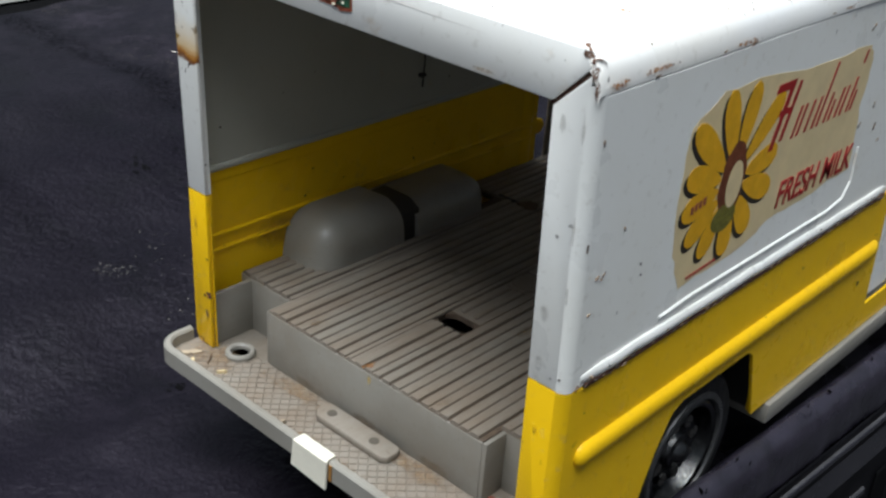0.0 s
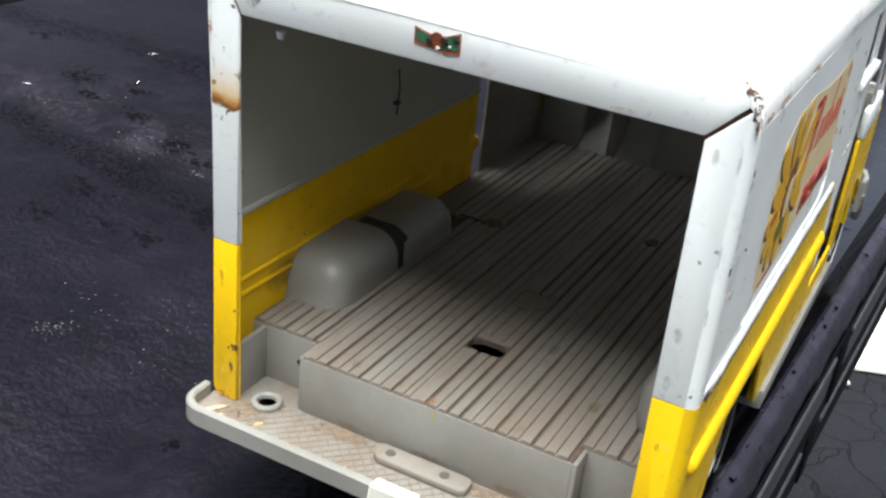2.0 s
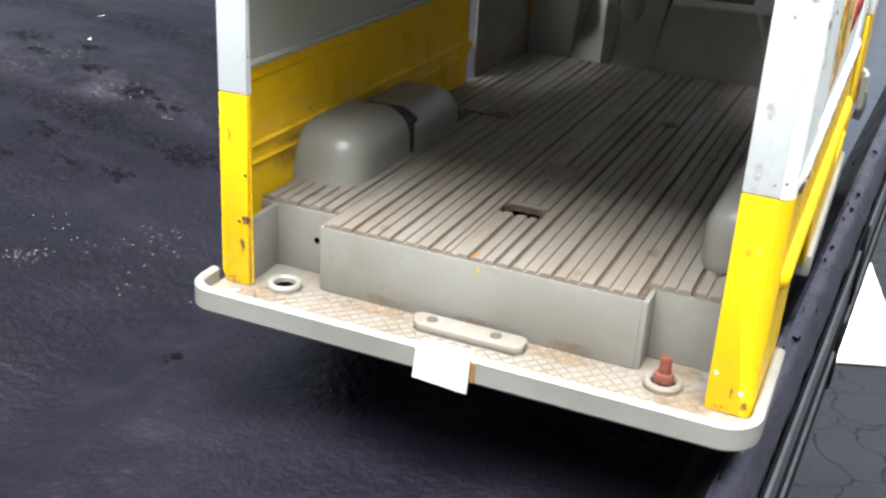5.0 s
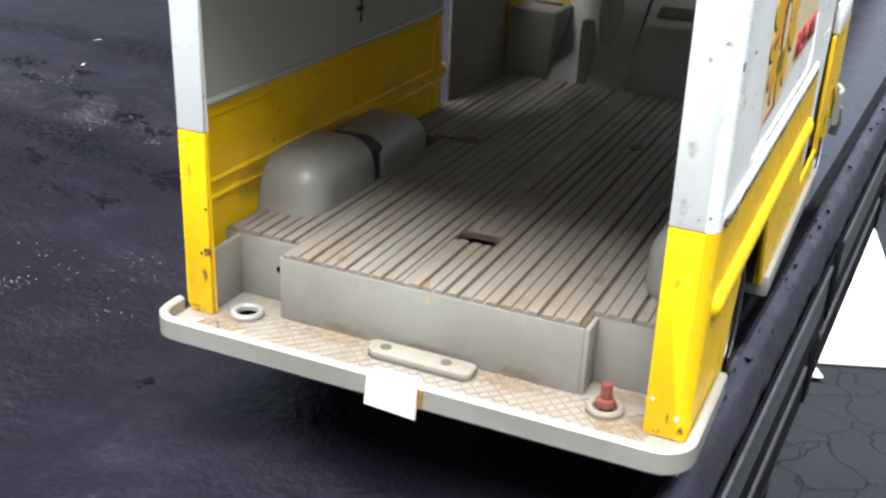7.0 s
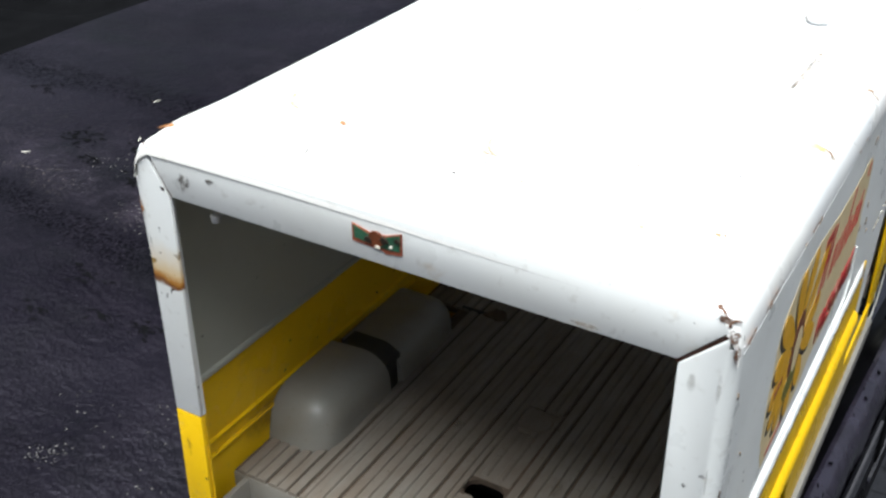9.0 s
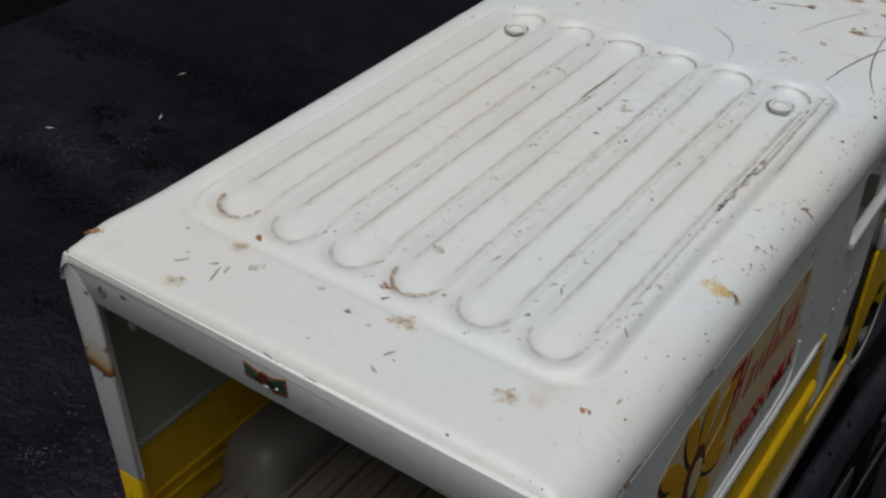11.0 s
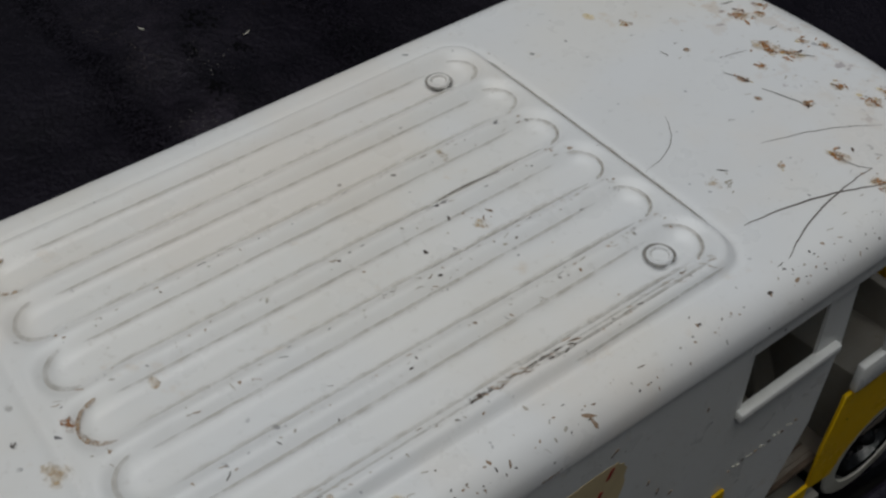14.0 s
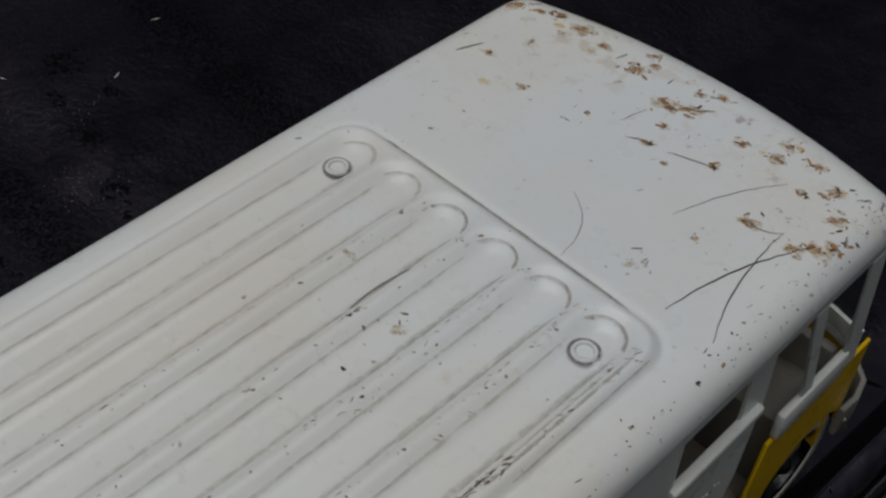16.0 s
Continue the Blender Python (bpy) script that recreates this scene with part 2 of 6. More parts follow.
decal_cream = plain("cream_decal_paper", (0.77, 0.62, 0.35), 0.45, vary=0.16, scale=120)
decal_yellow = plain("petal_yellow_ink", (0.80, 0.42, 0.006), 0.4, vary=0.2, scale=200)
decal_black = plain("decal_black_ink", (0.03, 0.022, 0.014), 0.45)
decal_red = plain("decal_red_ink", (0.36, 0.012, 0.012), 0.45, vary=0.2)
decal_brown = plain("decal_brown_ink", (0.20, 0.055, 0.018), 0.45, vary=0.5, scale=500)
decal_olive = plain("decal_olive_ink", (0.22, 0.20, 0.03), 0.45, vary=0.6, scale=900)
sticker_green = plain("sticker_green_ink", (0.04, 0.13, 0.07), 0.45, vary=0.5, scale=400)
sticker_red = plain("sticker_red_ink", (0.32, 0.09, 0.045), 0.45, vary=0.4, scale=400)


def table_plastic():
    """Weathered black moulded plastic: pale dust, grit, wet-looking dark blotches."""
    m = Mat("weathered_black_plastic", 0.48, 0.0, 0.22)
    base = m.mix(m.ramp(m.noise(9, 5, 0.6), 0.3, 0.7), (0.0020, 0.0015, 0.0030), (0.0040, 0.0031, 0.0060))
    wave = m.math("ADD", m.axis(1), m.math("MULTIPLY", m.math("SUBTRACT", m.noise(9, 3, shift=1.0), 0.5), 0.05))

    def band(y, half):
        return m.ramp(m.math("ABSOLUTE", m.math("SUBTRACT", wave, y)), half, half * 0.25)

    dust = m.ramp(m.noise(48, 8, 0.8, shift=2.2), 0.40, 0.74, 0.0, 0.6)
    dust = m.math("MULTIPLY", dust, m.math("ADD", m.math("MULTIPLY", band(0.322, 0.026), 0.5), m.ramp(m.noise(7, 3, shift=12.0), 0.35, 0.65, 0.05, 0.35)), True)
    col = m.mix(dust, base, (0.040, 0.032, 0.044))
    # rough stippled bands beside the crest
    pits = m.ramp(m.noise(760, 3, 0.65, shift=4.4), 0.46, 0.56)
    rough_band = m.math("MAXIMUM", band(0.288, 0.016), m.math("MAXIMUM", band(0.402, 0.022), m.math("MULTIPLY", band(0.185, 0.014), 0.6)))
    rough_band = m.math("MAXIMUM", rough_band, m.ramp(m.noise(16, 3, shift=18.0), 0.35, 0.65, 0.08, 0.4))
    rough_band = m.math("MULTIPLY", rough_band, m.ramp(m.axis(0), -0.250, -0.300))
    col = m.mix(m.math("MULTIPLY", m.math("MULTIPLY", pits, rough_band), 0.85), col, (0.0012, 0.0011, 0.0016))
    # pale grit along the crest
    where = m.math("MULTIPLY", m.math("ADD", band(0.309, 0.014), m.math("MULTIPLY", band(0.345, 0.05), 0.25)), m.ramp(m.noise(22, 3, shift=8.0), 0.40, 0.58))
    grit = m.math("MULTIPLY", m.ramp(m.noise(900, 3, 0.6, shift=6.0), 0.58, 0.68), where)
    col = m.mix(m.math("MULTIPLY", grit, 0.5), col, (0.15, 0.13, 0.115))
    wet = m.ramp(m.noise(13, 5, 0.65, stretch=(1, 1.8, 1), shift=3.3), 0.52, 0.66)
    col = m.mix(m.math("MULTIPLY", wet, 0.6), col, (0.004, 0.004, 0.005))
    m.color(col)
    m.b.inputs["Specular Tint"].default_value = (0.88, 0.82, 1.0, 1.0)
    sheltered = m.ramp(m.axis(0), -0.125, -0.100)
    m.link(sheltered, m.b.inputs["Coat Weight"])
    m.b.inputs["Coat Roughness"].default_value, m.b.inputs["Coat IOR"].default_value = 0.10, 1.45
    m.rough(m.math("SUBTRACT", m.ramp(m.noise(30, 5), 0.3, 0.7, 0.36, 0.5), m.math("ADD", m.math("MULTIPLY", wet, 0.06), m.math("MULTIPLY", sheltered, 0.17))))
    gloss = m.math("ADD", m.ramp(m.noise(5, 3, shift=15.0), 0.35, 0.65, 0.14, 0.25), m.math("MULTIPLY", dust, 0.10))
    gloss = m.math("MULTIPLY", gloss, m.math("SUBTRACT", 1.0, m.math("MULTIPLY", m.math("MAXIMUM", m.math("MULTIPLY", pits, rough_band), m.math("MULTIPLY", wet, 0.25)), 0.85)))
    m.link(m.math("ADD", gloss, m.math("MULTIPLY", sheltered, 0.8)), m.b.inputs["Specular IOR Level"])
    h = m.math("ADD", m.math("MULTIPLY", m.noise(380, 4, 0.65), 0.5), m.noise(60, 4, 0.6, shift=1.0))
    m.bump(m.math("MULTIPLY", h, m.ramp(m.axis(0), -0.125, -0.100, 1.0, 0.15)), 0.0015, 0.8)
    return m.m


def asphalt_mat():
    m = Mat("cracked_asphalt", 0.8, 0.0, 0.22)
    base = m.mix(m.ramp(m.noise(1.6, 5, 0.6), 0.3, 0.7), (0.0066, 0.0068, 0.0088), (0.0115, 0.0118, 0.0146))
    agg = m.ramp(m.noise(160, 3, 0.6), 0.5, 0.75, 0.0, 0.5)
    col = m.mix(agg, base, (0.026, 0.026, 0.030))
    v = m.t.nodes.new("ShaderNodeTexVoronoi")
    v.feature = "DISTANCE_TO_EDGE"
    v.inputs["Scale"].default_value = 13.0
    warp = m.t.nodes.new("ShaderNodeVectorMath")
    warp.operation = "ADD"
    nz = m.t.nodes.new("ShaderNodeTexNoise")
    nz.inputs["Scale"].default_value = 14.0
    sc = m.t.nodes.new("ShaderNodeVectorMath")
    sc.operation = "SCALE"
    sc.inputs["Scale"].default_value = 0.078
    m.link(m.co, nz.inputs["Vector"])
    m.link(nz.outputs["Color"], sc.inputs[0])
    m.link(m.co, warp.inputs[0])
    m.link(sc.outputs[0], warp.inputs[1])
    m.link(warp.outputs[0], v.inputs["Vector"])
    crack = m.math("MULTIPLY", m.ramp(v.outputs["Distance"], 0.0, 0.028, 1.0, 0.0), m.ramp(m.noise(2.3, 3, shift=5.0), 0.25, 0.5))
    col = m.mix(m.math("MULTIPLY", crack, 0.9), col, (0.002, 0.002, 0.0025))
    m.color(col)
    m.bump(m.math("SUBTRACT", m.noise(180, 4, 0.7), m.math("MULTIPLY", crack, 1.5)), 0.006, 0.7)
    return m.m


black_table = table_plastic()
asphalt = asphalt_mat()
line_paint = plain("road_line_paint", (0.80, 0.76, 0.66), 0.7, vary=0.12, scale=25, bump=0.002)
cardboard = plain("brown_cardboard", (0.20, 0.115, 0.06), 0.8, vary=0.2, scale=30, bump=0.001)
dark_cloth = plain("black_tarpaulin", (0.004, 0.004, 0.0045), 0.9, vary=0.4, scale=14, bump=0.002, spec=0.03)
grey_cloth = plain("grey_tarpaulin", (0.16, 0.16, 0.15), 0.7, vary=0.4, scale=20, bump=0.002)
def add_coat(material):
    node = material.node_tree.nodes["Principled BSDF"]
    node.inputs["Coat Roughness"].default_value = 0.12
    node.inputs["Coat IOR"].default_value = 1.4
    node.inputs["Coat Weight"].default_value = 0.5


# Lighter purple-grey: scuffs, with the sky's sheen put into the colour.
border_worn_sheen = plain("scuffed_sheen_border_plastic", (0.030, 0.026, 0.040), 0.3, vary=0.65, scale=100, bump=0.0008, spec=0.5)
add_coat(border_worn_sheen)
clean_black = plain("clean_black_plastic", (0.0032, 0.003, 0.0042), 0.45, vary=0.4, scale=60, spec=0.14)
tar_black = plain("tar_black_spot", (0.0025, 0.0025, 0.003), 0.95, vary=0.3, spec=0.08)
ridge_pale = plain("pale_grit", (0.20, 0.19, 0.175), 0.8, vary=0.4, scale=900)
ring_grey = plain("grey_rubber_ring", (0.055, 0.055, 0.055), 0.35, vary=0.4, scale=300)
lit_ridge = plain("lit_grey_ridge", (0.060, 0.058, 0.064), 0.5, vary=0.4, scale=150)


# ---- mesh helpers ----
def patch(centre, u, v, rings=3, n=16, height=None):
    """A thin round patch spanned by two half-axes, with the UV that soft stains read."""
    bm = bmesh.new()
    uv = bm.loops.layers.uv.new("UVMap")
    centre, u, v = Vector(centre), Vector(u), Vector(v)

    def vert(a, f):
        p = centre + u * (f * math.cos(a)) + v * (f * math.sin(a))
        if height:
            p.z = height(p.x, p.y) + 0.00006
        return bm.verts.new(p), (f * math.cos(a), f * math.sin(a))
    loops = [[vert(0, 0)] * n] + [[vert(2 * math.pi * k / n, (r + 1) / rings) for k in range(n)] for r in range(rings)]
    for r, (a, b) in enumerate(zip(loops, loops[1:])):
        for k in range(n):
            j = (k + 1) % n
            corners = [a[k], b[k], b[j]] + ([a[j]] if r else [])
            f = bm.faces.new([c[0] for c in corners])
            for lp, c in zip(f.loops, corners):
                lp[uv].uv = c[1]
    return bm


def strip(points, w, side=None):
    """A narrow soft line through points; UV runs across it from -1 to 1 and fades at both ends."""
    bm = bmesh.new()
    uv = bm.loops.layers.uv.new("UVMap")
    pts = [Vector(p) for p in points]
    rows = []
    for i, p in enumerate(pts):
        d = (pts[min(i + 1, len(pts) - 1)] - pts[max(i - 1, 0)]).normalized()
        sd = (d.cross(Vector(side)) if side else Vector((-d.y, d.x, 0))).normalized() * w * 0.5
        t = 2 * i / (len(pts) - 1) - 1
        rows.append([(bm.verts.new(p + sd * k), (k, t ** 7)) for k in (-1, 0, 1)])
    for a, b in zip(rows, rows[1:]):
        for k in range(2):
            corners = (a[k], a[k + 1], b[k + 1], b[k])
            f = bm.faces.new([c[0] for c in corners])
            for lp, c in zip(f.loops, corners):
                lp[uv].uv = c[1]
    return bm


def mesh_of(name, bm, material, smooth=35):
    bmesh.ops.recalc_face_normals(bm, faces=bm.faces)
    me = bpy.data.meshes.new(name)
    bm.to_mesh(me)
    bm.free()
    me.materials.append(material)
    if smooth:
        me.polygons.foreach_set("use_smooth", [True] * len(me.polygons))
        me.set_sharp_from_angle(angle=radians(smooth))
    return me


LEANING = {"rear_header", "rear_post", "rear_post_base", "mitre_seam", "corner_roll", "side_return", "side_panel", "inner_shade_skin", "inner_yellow", "lower_panel", "rust_spot", "rust_corner",
           "white_fleck", "smudge", "sticker", "sticker_green", "sticker_patch", "sticker_scrap", "hanging_screw"}


def lean(bm):
    """The open rear end of the truck stands a little out of plumb: its foot is set in, and more so on the far side."""
    for v in bm.verts:
        x, y, z = v.co
        near = smooth_step((0.1600 - y) / 0.0040)
        if near:
            base = np.interp(z, (0.775, 0.824, 0.884, 0.895), (0.1578, 0.1568, 0.1540, 0.1536))
            skew = (-0.164 - x) / 0.065 * 0.0009 * (1 - 0.7 * min(1.0, max(0.0, (z - 0.824) / 0.06)))
            v.co.y += near * (base - 0.1544 + skew)


def part(name, bm, material, parent, label="", smooth=35):
    """One mesh object under a thing or part; its mesh is in world metres."""
    if name in LEANING:
        lean(bm)
    ob = new(name, mesh_of(name, bm, material, smooth))
    ob.parent = parent
    ob.matrix_parent_inverse = parent.matrix_world.inverted() if parent.parent is None else Matrix.Identity(4)
    return tagged(ob, label)


def thing(name, base, label, category, group="", kind=""):
    e = new(name)
    e.empty_display_size = 0.02
    e.matrix_world = Matrix.Translation(base)
    return tagged(e, label, category, group, kind)


def whole(name, bm, material, label, category, kind="", smooth=35):
    return tagged(new(name, mesh_of(name, bm, material, smooth)), label, category, "", kind)


def solid(points, faces):
    bm = bmesh.new()
    vs = [bm.verts.new(p) for p in points]
    for f in faces:
        bm.faces.new([vs[i] for i in f])
    return bm


def join(*bms):
    """Several small shapes as one mesh of one part."""
    out = bmesh.new()
    for b in bms:
        me = bpy.data.meshes.new("tmp")
        b.to_mesh(me)
        b.free()
        out.from_mesh(me)
        bpy.data.meshes.remove(me)
    return out


def soften(bm, r, seg=2, angle=40):
    if r > 0:
        bm.normal_update()
        es = [e for e in bm.edges if len(e.link_faces) == 2 and e.calc_face_angle(0) > radians(angle)]
        bmesh.ops.bevel(bm, geom=es, offset=r, segments=seg, profile=0.5, affect="EDGES", clamp_overlap=True)
    return bm


def box(x0, x1, y0, y1, z0, z1, r=0.0, seg=2):
    p = [(x, y, z) for z in (z0, z1) for x, y in ((x0, y0), (x1, y0), (x1, y1), (x0, y1))]
    bm = solid(p, [(3, 2, 1, 0), (4, 5, 6, 7), (0, 1, 5, 4), (1, 2, 6, 5), (2, 3, 7, 6), (3, 0, 4, 7)])
    return soften(bm, r, seg)


def prism(poly, axis, a, b, r=0.0, seg=2):
    """A polygon drawn across one axis ('x': y,z; 'y': x,z; 'z': x,y), thick from a to b along it."""
    def at(p, w):
        return {"x": (w, p[0], p[1]), "y": (p[0], w, p[1]), "z": (p[0], p[1], w)}[axis]
    n = len(poly)
    bm = solid([at(p, a) for p in poly] + [at(p, b) for p in poly],
               [tuple(range(n))[::-1], tuple(range(n, 2 * n))] + [(i, (i + 1) % n, n + (i + 1) % n, n + i) for i in range(n)])
    bmesh.ops.recalc_face_normals(bm, faces=bm.faces)
    return soften(bm, r, seg)


def lathe(profile, centre, axis="z", n=32, cap=True):
    """Turn (radius, height) pairs round an axis through centre."""
    bm = bmesh.new()
    rings = []
    for r, h in profile:
        ring = []
        for k in range(n):
            a = 2 * math.pi * k / n
            u, v = r * math.cos(a), r * math.sin(a)
            q = {"z": (u, v, h), "x": (h, u, v), "y": (u, h, v)}[axis]
            ring.append(bm.verts.new(Vector(centre) + Vector(q)))
        rings.append(ring)
    for i in range(len(rings) - 1):
        for k in range(n):
            bm.faces.new((rings[i][k], rings[i][(k + 1) % n], rings[i + 1][(k + 1) % n], rings[i + 1][k]))
    for ring, r in ((rings[0], profile[0][0]), (rings[-1], profile[-1][0])):
        if cap and r > 1e-6:
            bm.faces.new(ring)
    bmesh.ops.remove_doubles(bm, verts=bm.verts, dist=1e-7)
    return bm


def sweep(path, section, up=Vector((0, 0, 1))):
    """A closed section of (side, up) offsets carried along a path."""
    bm = bmesh.new()
    path = [Vector(p) for p in path]
    rings = []
    for i, p in enumerate(path):
        d = (path[min(i + 1, len(path) - 1)] - path[max(i - 1, 0)]).normalized()
        side = d.cross(up).normalized()
        upv = side.cross(d)
        rings.append([bm.verts.new(p + side * a + upv * b) for a, b in section])
    n = len(section)
    for i in range(len(rings) - 1):
        for k in range(n):
            bm.faces.new((rings[i][k], rings[i][(k + 1) % n], rings[i + 1][(k + 1) % n], rings[i + 1][k]))
    bm.faces.new(rings[0][::-1])
    bm.faces.new(rings[-1])
    return bm


def round_section(w, h, n=10, power=2.0):
    out = []
    for k in range(n):
        a = 2 * math.pi * k / n
        c, s = math.cos(a), math.sin(a)
        out.append((math.copysign(abs(c) ** (2 / power), c) * w, math.copysign(abs(s) ** (2 / power), s) * h))
    return out


def arc(cx, cy, r, a0, a1, n=10):
    return [(cx + r * math.cos(radians(a0 + (a1 - a0) * i / n)), cy + r * math.sin(radians(a0 + (a1 - a0) * i / n))) for i in range(n + 1)]


def smooth_step(t):
    t = min(1.0, max(0.0, t))
    return t * t * (3 - 2 * t)


def blob(cx, cz, r, y0, y1, seed, stretch=1.0):
    rng = random.Random(seed)
    n = 16
    k = [rng.uniform(0.55, 1.15) for _ in range(n)]
    return prism([(cx + r * k[i] * math.cos(2 * math.pi * i / n), cz + r * stretch * k[i] * math.sin(2 * math.pi * i / n)) for i in range(n)], "y", y0, y1)


# ---- ground and distance ----
def build_ground():
    bm = bmesh.new()
    bmesh.ops.create_grid(bm, x_segments=60, y_segments=60, size=1.0)
    for v in bm.verts:
        far = 60.0
        v.co.x, v.co.y = math.copysign(abs(v.co.x) ** 3, v.co.x) * far, math.copysign(abs(v.co.y) ** 3, v.co.y) * far
        v.co.z = 0.004 * noise.noise(Vector((v.co.x, v.co.y, 0)) * 1.3)
    whole("ground", bm, asphalt, "dark grey cracked asphalt of a parking lot", "ground", "structure")
    # painted marking that ends beside the table
    whole("road_marking", prism([(-0.62, 1.54), (-0.30, 1.662), (0.034, 1.792), (-0.056, 2.241), (-0.215, 3.05), (-0.70, 3.05)], "z", 0.004, 0.0085), line_paint,
          "worn cream-white painted marking on the asphalt", "road marking", "structure")
    whole("cardboard_sheet", prism([(-0.42, 1.30), (-0.168, 1.35), (-0.158, 1.48), (-0.162, 1.597), (-0.42, 1.56)], "z", 0.006, 0.020, 0.002), cardboard,
          "flat brown cardboard sheet lying on the asphalt", "cardboard")
    whole("paper_sheet", prism([(-0.42, 1.600), (-0.16, 1.652), (-0.116, 1.668), (-0.140, 1.712), (-0.42, 1.70)], "z", 0.0095, 0.0125), tape,
          "cream paper sheet lying on the asphalt", "paper")


def build_tarp(cx, cy, hx, hy, height, mat, label):
    """A heap of dark sheeting beyond the table, folded and creased."""
    bm = bmesh.new()
    bmesh.ops.create_grid(bm, x_segments=70, y_segments=70, size=1.0)
    for v in bm.verts:
        x, y = v.co.x, v.co.y
        fall = smooth_step((1.0 - max(abs(x), abs(y))) / 0.35)
        fold = 0.10 * noise.noise(Vector((x * 2.2, y * 5.0, 1.0))) + 0.04 * noise.noise(Vector((x * 6, y * 13.0, 4.0)))
        v.co = Vector((cx + hx * x, cy + hy * y, 0.012 + fall * max(0.0, height + fold)))
    whole("tarpaulin", bm, mat, label, "tarpaulin")


build_ground()
build_tarp(-2.05, 1.9, 1.05, 2.4, 0.05, dark_cloth, "wide creased black tarpaulin spread on the asphalt")
build_tarp(-3.75, 2.6, 0.62, 1.5, 0.22, grey_cloth, "folded grey tarpaulin heap on the asphalt")

# ---- the table ----
TX0, TY0, TY1 = -0.585, -0.30, 1.05


def table_edge(y):
    """The right-hand side runs slightly askew to the truck."""
    return -0.089 + 0.05 * (y - 0.30)


EDGE_Z = 0.763
KNOTS = [(-0.60, 0.766), (-0.46, 0.766), (-0.41, 0.762), (-0.318, 0.750), (-0.262, 0.742), (-0.235, 0.7452), (-0.20, 0.7465), (-0.08, 0.7465)]


def table_height(x, y):
    z = KNOTS[-1][1]
    for (xa, za), (xb, zb) in zip(KNOTS, KNOTS[1:]):
        if xa <= x <= xb:
            z = za + (zb - za) * smooth_step((x - xa) / (xb - xa))
    step = 0.0022 * smooth_step((y - 0.305 - 0.02 * (x + 0.4)) / 0.02) * smooth_step((-0.25 - x) / 0.05)
    return z + step + 0.0006 * noise.noise(Vector((x * 14, y * 14, 0))) * smooth_step((-0.24 - x) / 0.04)


